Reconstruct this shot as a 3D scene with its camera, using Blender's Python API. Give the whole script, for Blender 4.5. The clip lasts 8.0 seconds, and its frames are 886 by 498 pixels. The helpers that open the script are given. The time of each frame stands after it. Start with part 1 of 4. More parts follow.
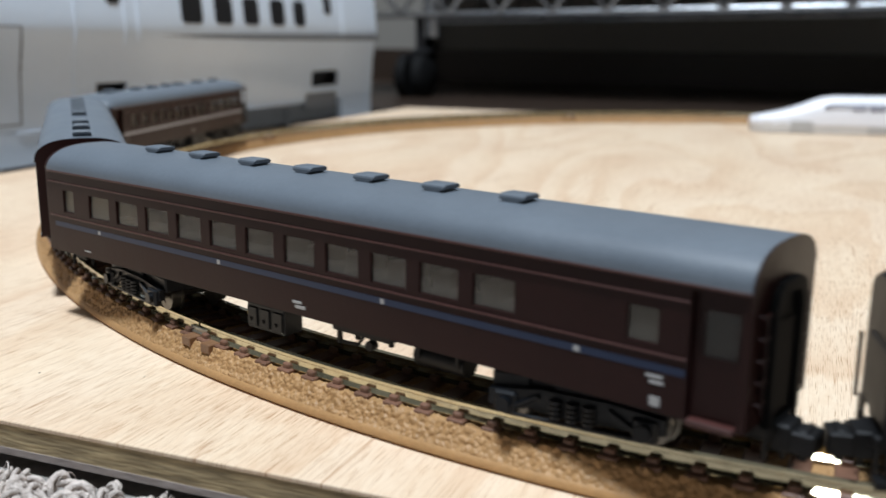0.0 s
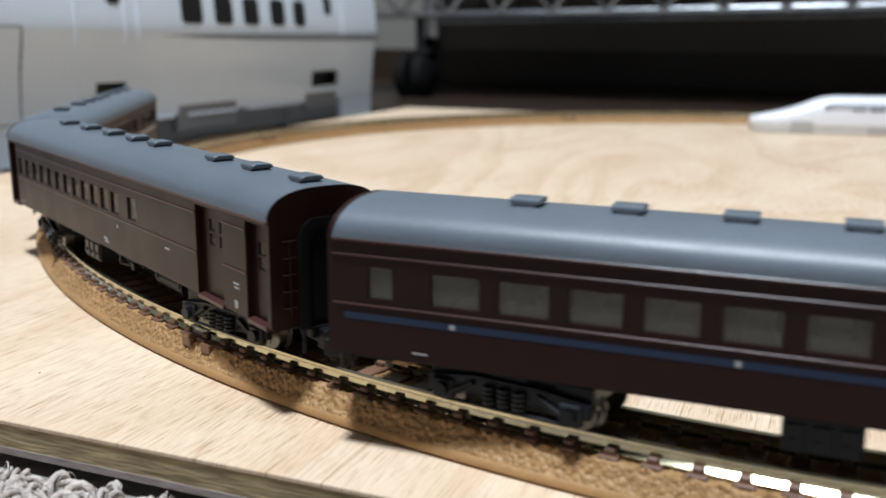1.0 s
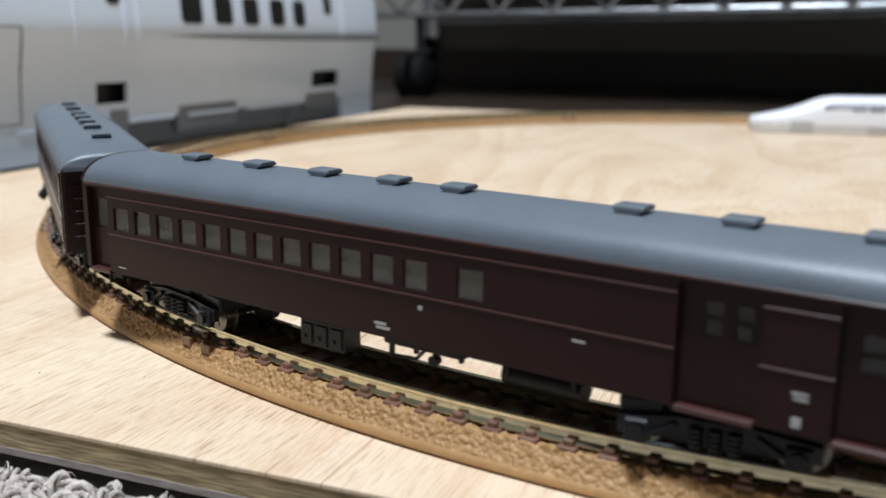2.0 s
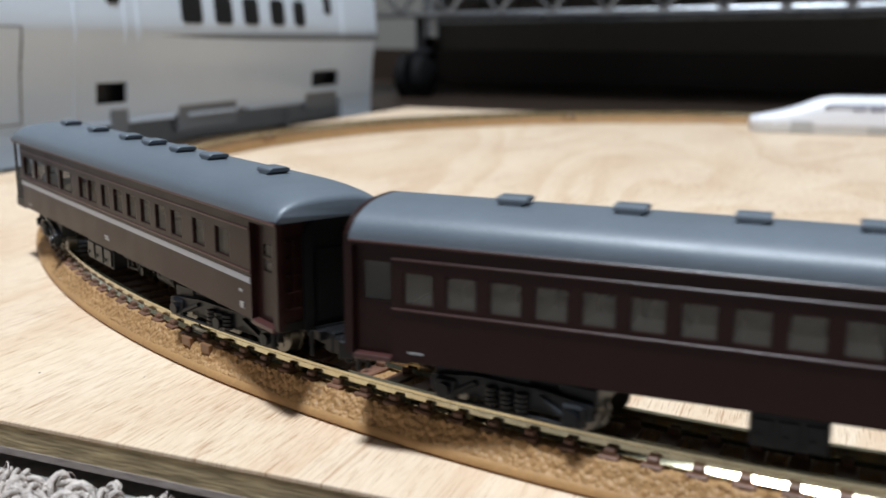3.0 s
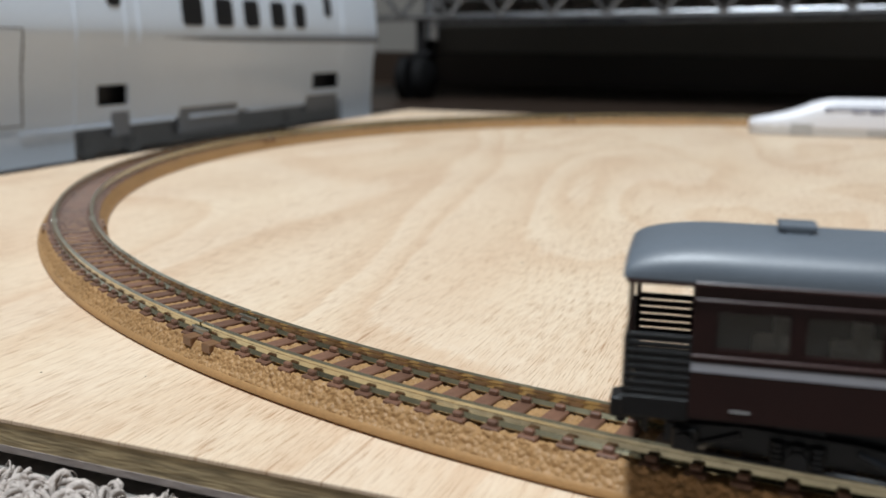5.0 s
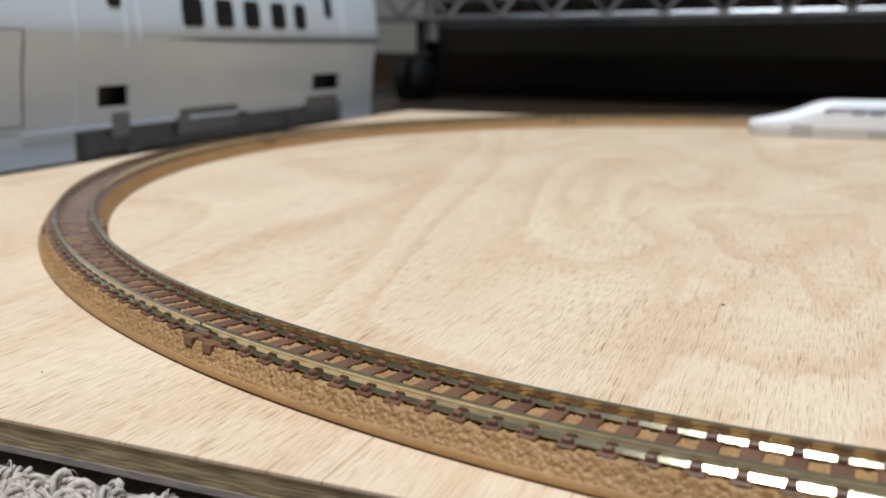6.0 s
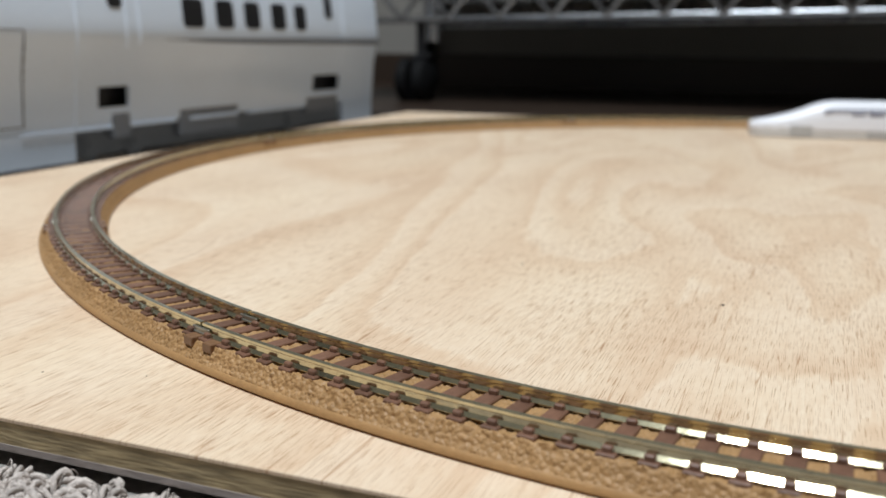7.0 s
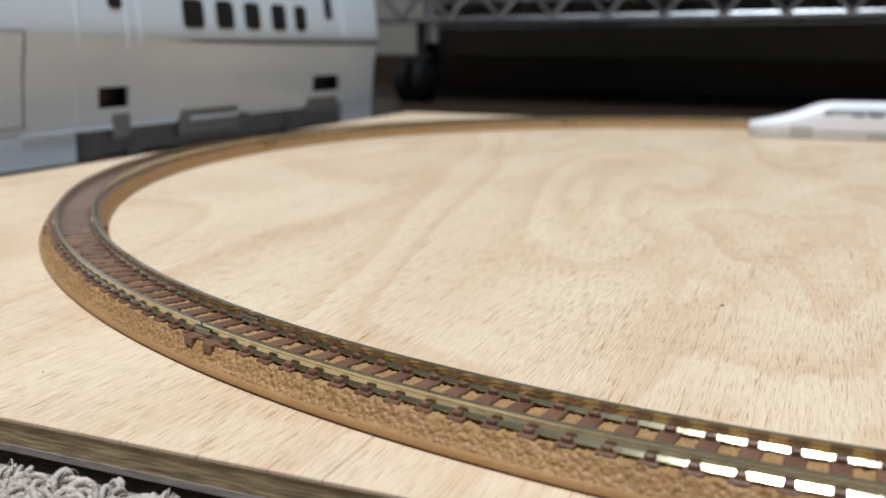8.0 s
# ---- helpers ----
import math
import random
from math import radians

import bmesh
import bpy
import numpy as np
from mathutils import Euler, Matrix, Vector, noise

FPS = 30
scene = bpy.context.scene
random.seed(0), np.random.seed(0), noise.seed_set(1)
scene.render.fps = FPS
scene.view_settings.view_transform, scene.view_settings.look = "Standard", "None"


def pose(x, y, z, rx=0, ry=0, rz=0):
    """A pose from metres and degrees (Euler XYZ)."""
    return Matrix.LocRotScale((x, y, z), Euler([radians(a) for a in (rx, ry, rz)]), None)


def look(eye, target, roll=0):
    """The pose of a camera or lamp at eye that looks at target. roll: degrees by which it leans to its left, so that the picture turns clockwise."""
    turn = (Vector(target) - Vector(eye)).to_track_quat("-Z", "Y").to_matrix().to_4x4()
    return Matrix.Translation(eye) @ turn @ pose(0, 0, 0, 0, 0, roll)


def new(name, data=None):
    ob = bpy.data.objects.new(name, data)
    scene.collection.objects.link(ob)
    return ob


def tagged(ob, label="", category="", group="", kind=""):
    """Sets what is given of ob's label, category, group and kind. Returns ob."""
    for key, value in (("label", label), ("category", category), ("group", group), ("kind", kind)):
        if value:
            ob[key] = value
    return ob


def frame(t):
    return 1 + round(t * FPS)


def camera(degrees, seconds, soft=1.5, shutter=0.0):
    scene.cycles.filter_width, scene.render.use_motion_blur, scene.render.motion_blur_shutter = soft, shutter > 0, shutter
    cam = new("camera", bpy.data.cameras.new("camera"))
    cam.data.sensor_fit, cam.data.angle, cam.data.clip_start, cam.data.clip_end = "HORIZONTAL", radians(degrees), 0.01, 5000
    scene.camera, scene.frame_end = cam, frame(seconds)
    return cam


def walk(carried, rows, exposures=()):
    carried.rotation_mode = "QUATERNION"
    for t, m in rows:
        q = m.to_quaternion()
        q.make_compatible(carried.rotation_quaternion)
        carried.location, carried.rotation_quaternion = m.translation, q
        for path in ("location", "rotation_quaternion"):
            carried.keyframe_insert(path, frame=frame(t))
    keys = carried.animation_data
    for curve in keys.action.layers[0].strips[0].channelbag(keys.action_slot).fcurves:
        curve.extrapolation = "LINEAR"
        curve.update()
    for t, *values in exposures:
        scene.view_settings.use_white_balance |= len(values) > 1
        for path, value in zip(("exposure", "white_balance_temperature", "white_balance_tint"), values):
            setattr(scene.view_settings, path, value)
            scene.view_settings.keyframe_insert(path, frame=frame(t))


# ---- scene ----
# A table-top model railway at its true size: lengths below are in millimetres, MM turns them into metres.
MM = 0.001
cam = camera(50.03, 8.0, soft=1.5, shutter=0.18)
cam.data.dof.use_dof = True
cam.data.dof.focus_distance = 0.160
cam.data.dof.aperture_fstop = 23.0


def stand(ex, ey, ez, pitch, roll, yaw):
    """The camera's pose: millimetres, and radians of downward pitch, roll and yaw from +y."""
    d = Vector((-math.sin(yaw) * math.cos(pitch), math.cos(yaw) * math.cos(pitch), -math.sin(pitch)))
    e = Vector((ex, ey, ez)) * MM
    return look(e, e + d, math.degrees(roll))


START = (-0.093, 1.515, 55.891, 0.22126, 0.00777, -0.00049)
END = (0.0, 0.0, 55.531, 0.21623, 0.00905, 0.0)


def between(s):
    return stand(*[a + (b - a) * s for a, b in zip(START, END)])


walk(cam, [(0.0, between(0)), (2.0, between(0)), (3.9, between(0)), (4.5, between(0.35)), (5.2, between(0.58)), (6.0, between(0.78)),
           (6.5, between(0.9)), (7.0, between(1.0)), (7.5, between(1.08)), (8.0, between(1.15))],
     exposures=[(0.0, 0.30, 6250, 10), (3.8, 0.30, 6250, 10), (4.5, 0.11, 6400, 10), (5.8, 0.06, 6500, 10), (8.0, 0.05, 6500, 10)])

# ---- light: one round ceiling lamp in a closed room ----
world = bpy.data.worlds.new("room_air")
scene.world = world
world.use_nodes = True
world.node_tree.nodes["Background"].inputs[0].default_value = (0.9, 0.95, 1.0, 1)
world.node_tree.nodes["Background"].inputs[1].default_value = 0.01
lamp_data = bpy.data.lights.new("ceiling_lamp_light", "AREA")
lamp_data.shape, lamp_data.size, lamp_data.energy = "DISK", 0.32, 69.0
lamp_data.color = (0.86, 0.94, 1.0)
lamp = new("ceiling_lamp_light", lamp_data)
LAMP_AT = (-0.22, -0.16, 2.28)
lamp.matrix_world = pose(*LAMP_AT)

# ---- materials ----


def material(name, colour, rough=0.5, metal=0.0, grain=0.0, scale=600.0, bump=0.0, bump_scale=1500.0, stain=0.0, stain_scale=60.0, coat=0.0,
             stretch=(1, 1, 1), per_piece=0.0, spec=0.5, cells=0.0):
    """A surface with fine grain, broad stains and relief, all at real size."""
    m = bpy.data.materials.new(name)
    m.use_nodes = True
    nt = m.node_tree
    b = nt.nodes["Principled BSDF"]
    b.inputs["Roughness"].default_value, b.inputs["Metallic"].default_value = rough, metal
    b.inputs["Coat Weight"].default_value = coat
    b.inputs["Specular IOR Level"].default_value = spec
    tc = nt.nodes.new("ShaderNodeTexCoord")
    mp = nt.nodes.new("ShaderNodeMapping")
    mp.inputs["Scale"].default_value = stretch
    nt.links.new(tc.outputs["Object"], mp.inputs["Vector"])
    last = None
    rgb = nt.nodes.new("ShaderNodeRGB")
    rgb.outputs[0].default_value = (*colour, 1)
    last = rgb.outputs[0]

    def vary(value, amount):
        nonlocal last
        ramp = nt.nodes.new("ShaderNodeMapRange")
        ramp.inputs["From Min"].default_value, ramp.inputs["From Max"].default_value = 0.25, 0.75
        ramp.inputs["To Min"].default_value, ramp.inputs["To Max"].default_value = 1 - amount, 1 + amount
        nt.links.new(value, ramp.inputs["Value"])
        mul = nt.nodes.new("ShaderNodeVectorMath")
        mul.operation = "SCALE"
        nt.links.new(last, mul.inputs[0])
        nt.links.new(ramp.outputs[0], mul.inputs["Scale"])
        last = mul.outputs[0]

    def noise_of(s, detail=4.0):
        n = nt.nodes.new("ShaderNodeTexNoise")
        n.inputs["Scale"].default_value, n.inputs["Detail"].default_value = s, detail
        nt.links.new(mp.outputs[0], n.inputs["Vector"])
        return n.outputs[0]

    if grain:
        vary(noise_of(scale), grain)
    if stain:
        s = noise_of(stain_scale)
        vary(s, stain)
        r = nt.nodes.new("ShaderNodeMapRange")
        r.inputs["To Min"].default_value, r.inputs["To Max"].default_value = max(rough - 0.08, 0.02), min(rough + 0.12, 1)
        nt.links.new(s, r.inputs["Value"])
        nt.links.new(r.outputs[0], b.inputs["Roughness"])
    if per_piece:
        oi = nt.nodes.new("ShaderNodeObjectInfo")
        vary(oi.outputs["Random"], per_piece)
    nt.links.new(last, b.inputs["Base Color"])
    if bump:
        bu = nt.nodes.new("ShaderNodeBump")
        bu.inputs["Strength"].default_value, bu.inputs["Distance"].default_value = bump, 0.0004
        nt.links.new(noise_of(bump_scale), bu.inputs["Height"])
        nt.links.new(bu.outputs[0], b.inputs["Normal"])
        if cells:
            # embossed stones: rounded cells with crisp joints
            vo = nt.nodes.new("ShaderNodeTexVoronoi")
            vo.inputs["Scale"].default_value = cells
            nt.links.new(mp.outputs[0], vo.inputs["Vector"])
            be = nt.nodes.new("ShaderNodeBump")
            be.invert = True
            be.inputs["Strength"].default_value, be.inputs["Distance"].default_value = 0.75, 0.00045
            nt.links.new(vo.outputs["Distance"], be.inputs["Height"])
            nt.links.new(bu.outputs[0], be.inputs["Normal"])
            nt.links.new(be.outputs[0], b.inputs["Normal"])
    return m


def plywood_face():
    """Pale veneer: grain along local y, cathedral bands, short dark pores."""
    m = bpy.data.materials.new("plywood_face")
    m.use_nodes = True
    nt = m.node_tree
    b = nt.nodes["Principled BSDF"]
    b.inputs["Roughness"].default_value = 0.55
    tc = nt.nodes.new("ShaderNodeTexCoord")

    def mapped(sx, sy):
        mp = nt.nodes.new("ShaderNodeMapping")
        mp.inputs["Scale"].default_value = (sx, sy, 1)
        nt.links.new(tc.outputs["Object"], mp.inputs["Vector"])
        return mp.outputs[0]

    def tex(vec, scale, detail, distortion=0.0, rough=0.5):
        n = nt.nodes.new("ShaderNodeTexNoise")
        n.inputs["Scale"].default_value, n.inputs["Detail"].default_value = scale, detail
        n.inputs["Distortion"].default_value, n.inputs["Roughness"].default_value = distortion, rough
        nt.links.new(vec, n.inputs["Vector"])
        return n.outputs[0]

    def ramp(value, *stops):
        r = nt.nodes.new("ShaderNodeValToRGB")
        while len(r.color_ramp.elements) < len(stops):
            r.color_ramp.elements.new(0.5)
        for e, (p, c) in zip(r.color_ramp.elements, stops):
            e.position, e.color = p, (*c, 1)
        nt.links.new(value, r.inputs[0])
        return r.outputs[0]

    def mix(kind, fac, a, c):
        n = nt.nodes.new("ShaderNodeMix")
        n.data_type, n.blend_type = "RGBA", kind
        if isinstance(fac, float):
            n.inputs[0].default_value = fac
        else:
            nt.links.new(fac, n.inputs[0])
        nt.links.new(a, n.inputs[6])
        nt.links.new(c, n.inputs[7])
        return n.outputs[2]

    # broad cathedral figure: soft growth bands of a slow, stretched noise, broken up by fibre
    slow = tex(mapped(7.0, 2.2), 1.0, 2.5, 0.8)
    rag = tex(mapped(420.0, 40.0), 1.0, 3.0)
    shift = nt.nodes.new("ShaderNodeMath")
    shift.operation = "MULTIPLY_ADD"
    shift.inputs[1].default_value = 0.03
    nt.links.new(rag, shift.inputs[0])
    nt.links.new(slow, shift.inputs[2])
    bands = nt.nodes.new("ShaderNodeMath")
    bands.operation = "MODULO"
    bands.inputs[1].default_value = 0.075
    nt.links.new(shift.outputs[0], bands.inputs[0])
    norm = nt.nodes.new("ShaderNodeMapRange")
    norm.inputs["From Max"].default_value = 0.075
    nt.links.new(bands.outputs[0], norm.inputs["Value"])
    base = ramp(norm.outputs[0], (0.0, (0.728, 0.585, 0.437)), (0.10, (0.672, 0.512, 0.366)), (0.5, (0.725, 0.585, 0.437)), (1.0, (0.742, 0.61, 0.468)))
    # flecks of pale yellow and pinkish fibre
    fleck = tex(mapped(560.0, 210.0), 1.0, 5.0, 0.4, 0.7)
    base = mix("MULTIPLY", 1.0, base, ramp(fleck, (0.32, (0.955, 0.915, 0.872)), (0.50, (1.0, 0.985, 0.97)), (0.70, (1.04, 1.055, 1.06))))
    fibre = tex(mapped(1700.0, 9.0), 1.0, 4.0, 0.0, 0.62)
    base = mix("MULTIPLY", 1.0, base, ramp(fibre, (0.30, (0.90, 0.825, 0.765)), (0.375, (0.99, 0.972, 0.958)), (0.7, (1.02, 1.02, 1.02))))
    # long thin grain lines, broken along their length
    stray = tex(mapped(330.0, 6.0), 1.0, 2.0)
    off = nt.nodes.new("ShaderNodeMath")
    off.operation = "PINGPONG"
    off.inputs[1].default_value = 0.06
    nt.links.new(stray, off.inputs[0])
    lines = ramp(off.outputs[0], (0.0, (0.62, 0.48, 0.38)), (0.0065, (1, 1, 1)))
    broken = ramp(tex(mapped(500.0, 45.0), 1.0, 2.0), (0.45, (0, 0, 0)), (0.56, (1, 1, 1)))
    base = mix("MULTIPLY", broken, base, lines)
    # pores: thin dark dashes of uneven length, thicker in places
    pore = tex(mapped(7600.0, 150.0), 1.0, 3.0, 0.3)
    patch = tex(mapped(30.0, 14.0), 1.0, 2.0)
    add = nt.nodes.new("ShaderNodeMath")
    add.operation = "MULTIPLY_ADD"
    add.inputs[1].default_value = 0.2
    nt.links.new(patch, add.inputs[0])
    nt.links.new(pore, add.inputs[2])
    base = mix("MULTIPLY", 1.0, base, ramp(add.outputs[0], (0.66, (1, 1, 1)), (0.77, (0.55, 0.42, 0.32))))
    blotch = ramp(tex(mapped(24.0, 12.0), 1.0, 3.0), (0.35, (0.965, 0.925, 0.90)), (0.65, (1.03, 1.03, 1.02)))
    base = mix("MULTIPLY", 1.0, base, blotch)
    nt.links.new(base, b.inputs["Base Color"])
    bu = nt.nodes.new("ShaderNodeBump")
    bu.inputs["Strength"].default_value, bu.inputs["Distance"].default_value = 0.25, 0.0002
    nt.links.new(fibre, bu.inputs["Height"])
    nt.links.new(bu.outputs[0], b.inputs["Normal"])
    return m


def clear_pane(name, tint, gloss=0.5):
    """A thin clear plastic pane: part lets light through, part reflects. Its grey tint stands in for reflections of
    the room.
    """
    m = bpy.data.materials.new(name)
    m.use_nodes = True
    nt = m.node_tree
    b = nt.nodes["Principled BSDF"]
    b.inputs["Base Color"].default_value = (*tint, 1)
    b.inputs["Roughness"].default_value = 0.06
    t = nt.nodes.new("ShaderNodeBsdfTransparent")
    x = nt.nodes.new("ShaderNodeMixShader")
    x.inputs[0].default_value = gloss
    nt.links.new(t.outputs[0], x.inputs[1])
    nt.links.new(b.outputs[0], x.inputs[2])
    nt.links.new(x.outputs[0], nt.nodes["Material Output"].inputs[0])
    return m


PLY = plywood_face()
PLY_CORE = material("plywood_core", (0.36, 0.275, 0.155), 0.8, grain=0.55, scale=1.0, stretch=(160, 160, 1500), stain=0.25, stain_scale=0.3, bump=0.6, bump_scale=1.2)
PLY_BACK = material("plywood_back", (0.34, 0.29, 0.27), 0.85, grain=0.2, scale=1.0, stretch=(300, 300, 900), bump=0.4, bump_scale=1.0)
CARPET = material("carpet_wool", (0.60, 0.525, 0.475), 0.95, grain=0.25, scale=700, stain=0.15, stain_scale=120, bump=1.0, bump_scale=3500)
BACKING = material("carpet_backing", (0.24, 0.22, 0.20), 0.95, grain=0.4, scale=350, bump=1.0, bump_scale=300)
ROADBED = material("roadbed_plastic", (0.40, 0.226, 0.094), 0.5, spec=0.4, grain=0.10, scale=900, stain=0.10, stain_scale=90, bump=0.25, bump_scale=2200)
BALLAST = material("embossed_ballast_plastic", (0.375, 0.213, 0.090), 0.5, spec=0.4, grain=0.12, scale=900, stain=0.10, stain_scale=90, bump=0.3, bump_scale=2600, cells=1250)
SLEEPER = material("sleeper_plastic", (0.155, 0.076, 0.047), 0.45, grain=0.25, scale=700, per_piece=0.15, bump=0.2)
RAIL = material("nickel_rail", (0.59, 0.54, 0.37), 0.13, metal=0.95, grain=0.15, scale=500, bump=0.05, bump_scale=900)
JOINER = material("dull_joiner_metal", (0.45, 0.44, 0.38), 0.38, metal=0.9, grain=0.15)
JOINT = material("joint_block_plastic", (0.19, 0.095, 0.045), 0.45, grain=0.15, scale=900, bump=0.2)
BROWN = material("grape_brown_paint", (0.0205, 0.0067, 0.0060), 0.34, spec=0.2, grain=0.06, scale=900, stain=0.08, stain_scale=120, bump=0.08, bump_scale=2500)
BROWN_EDGE = material("brown_moulding", (0.062, 0.023, 0.020), 0.33, grain=0.06)
GREY_ROOF = material("roof_grey_paint", (0.120, 0.141, 0.168), 0.40, grain=0.05, scale=1200, stain=0.06, stain_scale=90, bump=0.08, bump_scale=2500)
VENT_GREY = material("ventilator_grey_paint", (0.108, 0.127, 0.152), 0.5, grain=0.08)
BLACK = material("black_plastic", (0.006, 0.006, 0.0068), 0.45, spec=0.25, grain=0.2, stain=0.2, stain_scale=300, bump=0.1)
DARK = material("dark_grey_plastic", (0.0055, 0.0065, 0.0085), 0.32, spec=0.3, grain=0.2, stain=0.15, stain_scale=300, bump=0.1)
WHEEL = material("blackened_wheel_metal", (0.16, 0.15, 0.13), 0.3, metal=0.9, grain=0.2)
SEAT = material("seat_moulding", (0.82, 0.76, 0.65), 0.6, grain=0.1)
LOCO_END = material("grimy_end_paint", (0.022, 0.017, 0.013), 0.55, grain=0.3, stain=0.3, stain_scale=200)
BLUE = material("blue_band_paint", (0.006, 0.019, 0.058), 0.4, grain=0.05)
WHITE_BAND = material("white_band_paint", (0.40, 0.41, 0.46), 0.4, grain=0.05)
WHITE = material("white_print", (0.40, 0.40, 0.40), 0.5)
DOOR_PANE = clear_pane("door_pane_clear", (0.16, 0.155, 0.15), 0.3)
PANE = clear_pane("clear_pane", (0.17, 0.16, 0.145), 0.22)
GREY_PANE = clear_pane("frosted_pane", (0.20, 0.185, 0.16), 0.42)
TOY_WHITE = material("toy_white_plastic", (0.74, 0.84, 0.98), 0.2, grain=0.02, stain=0.03, stain_scale=20, coat=0.3)
TOY_BAND = material("toy_grey_band", (0.21, 0.22, 0.24), 0.4, grain=0.03)
TOY_RIDGE = material("toy_ridge_grey", (0.14, 0.145, 0.155), 0.4, grain=0.05)
TOY_BLACK = material("toy_black_plastic", (0.01, 0.01, 0.012), 0.4, grain=0.1)
TOY_GREY = material("toy_underframe_grey", (0.18, 0.19, 0.205), 0.5, grain=0.1, stain=0.1)
TRAIN_WHITE = material("model_white_paint", (0.82, 0.82, 0.86), 0.35, grain=0.02)
TRAIN_SKIRT = material("model_skirt_paint", (0.62, 0.60, 0.58), 0.5, grain=0.05)
TRAIN_COVER = material("model_bogie_cover_paint", (0.45, 0.44, 0.43), 0.5, grain=0.05)
NAVY = material("navy_stripe_paint", (0.02, 0.03, 0.12), 0.4)
CHROME = material("chrome_wire", (0.62, 0.64, 0.68), 0.2, metal=1.0, grain=0.05)
RUBBER = material("black_rubber", (0.006, 0.006, 0.0065), 0.7, spec=0.15, grain=0.2)
CRUMB = material("crumb_brown", (0.03, 0.018, 0.012), 0.7, grain=0.3)
SHADE_SHEET = material("shelf_liner", (0.05, 0.045, 0.04), 0.6, grain=0.1)
WALLPAPER = material("wallpaper", (0.23, 0.215, 0.195), 0.85, grain=0.05, scale=400, bump=0.3, bump_scale=500)
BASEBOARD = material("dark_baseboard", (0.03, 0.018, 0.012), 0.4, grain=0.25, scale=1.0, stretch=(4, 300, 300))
CEILING = material("ceiling_paper", (0.8, 0.79, 0.77), 0.9, grain=0.04)
LAMP_SHADE = material("lamp_housing", (0.8, 0.8, 0.78), 0.4)

# ---- mesh helpers (millimetres) ----


def part(name, bm, mat, parent=None, label="", smooth=False, at=None, sharp=0.6):
    """Links a bmesh, drawn in millimetres, as one mesh object under a thing."""
    bmesh.ops.scale(bm, vec=(MM, MM, MM), verts=bm.verts)
    bmesh.ops.recalc_face_normals(bm, faces=bm.faces)
    me = bpy.data.meshes.new(name)
    bm.to_mesh(me)
    bm.free()
    if smooth:
        me.shade_smooth()
        me.set_sharp_from_angle(angle=sharp)
    me.materials.append(mat)
    ob = new(name, me)
    if parent:
        ob.parent = parent
    if at is not None:
        ob.matrix_basis = at
    if label:
        tagged(ob, label)
    return ob


def again(ob, parent, at):
    """Another object on the same mesh."""
    o = new(ob.name.split(".")[0], ob.data)
    o.parent = parent
    o.matrix_basis = at
    return o


def mm(x, y, z, rx=0, ry=0, rz=0):
    return pose(x * MM, y * MM, z * MM, rx, ry, rz)


def box(bm, x0, x1, y0, y1, z0, z1, bevel=0.0, seg=1):
    r = bmesh.ops.create_cube(bm, size=1)
    for v in r["verts"]:
        v.co = Vector(((x0 + x1) / 2 + v.co.x * (x1 - x0), (y0 + y1) / 2 + v.co.y * (y1 - y0), (z0 + z1) / 2 + v.co.z * (z1 - z0)))
    if bevel:
        edges = list({e for v in r["verts"] for e in v.link_edges})
        bmesh.ops.bevel(bm, geom=edges, offset=bevel, segments=seg, profile=0.5, affect="EDGES")
    return bm


def rod(bm, a, b, r, seg=8, r2=None):
    a, b = Vector(a), Vector(b)
    d = b - a
    q = d.to_track_quat("Z", "Y").to_matrix().to_4x4()
    bmesh.ops.create_cone(bm, cap_ends=True, segments=seg, radius1=r, radius2=r if r2 is None else r2, depth=d.length,
                          matrix=Matrix.Translation((a + b) / 2) @ q)
    return bm


def bm_():
    return bmesh.new()


def loft(bm, rings, closed=False, caps=True):
    """Joins rings of equal length by quads; closed: each ring is a loop."""
    vs = [[bm.verts.new(p) for p in ring] for ring in rings]
    n = len(vs[0])
    for a, b in zip(vs, vs[1:]):
        for i in range(n if closed else n - 1):
            j = (i + 1) % n
            bm.faces.new((a[i], a[j], b[j], b[i]))
    if caps:
        bm.faces.new(vs[0])
        bm.faces.new(list(reversed(vs[-1])))
    return bm


def panel(bm, x0, x1, z0, z1, holes, thick, surface):
    """A wall with real openings. surface(x, z, depth) gives the place of a point of it; holes are (x0, x1, z0, z1)."""
    xs = sorted({x0, x1, *[h[0] for h in holes], *[h[1] for h in holes]})
    zs = sorted({z0, z1, *[h[2] for h in holes], *[h[3] for h in holes]})
    verts = {}

    def v(i, k, d):
        if (i, k, d) not in verts:
            verts[i, k, d] = bm.verts.new(surface(xs[i], zs[k], d))
        return verts[i, k, d]

    def solid(i, k):
        if not (0 <= i < len(xs) - 1 and 0 <= k < len(zs) - 1):
            return False
        cx, cz = (xs[i] + xs[i + 1]) / 2, (zs[k] + zs[k + 1]) / 2
        return not any(h[0] < cx < h[1] and h[2] < cz < h[3] for h in holes)

    for i in range(len(xs) - 1):
        for k in range(len(zs) - 1):
            if not solid(i, k):
                continue
            for d in (0, thick):
                bm.faces.new((v(i, k, d), v(i + 1, k, d), v(i + 1, k + 1, d), v(i, k + 1, d)))
            for di, dk, a, b in ((-1, 0, (i, k), (i, k + 1)), (1, 0, (i + 1, k), (i + 1, k + 1)), (0, -1, (i, k), (i + 1, k)), (0, 1, (i, k + 1), (i + 1, k + 1))):
                if not solid(i + di, k + dk):
                    bm.faces.new((v(*a, 0), v(*b, 0), v(*b, thick), v(*a, thick)))
    return bm


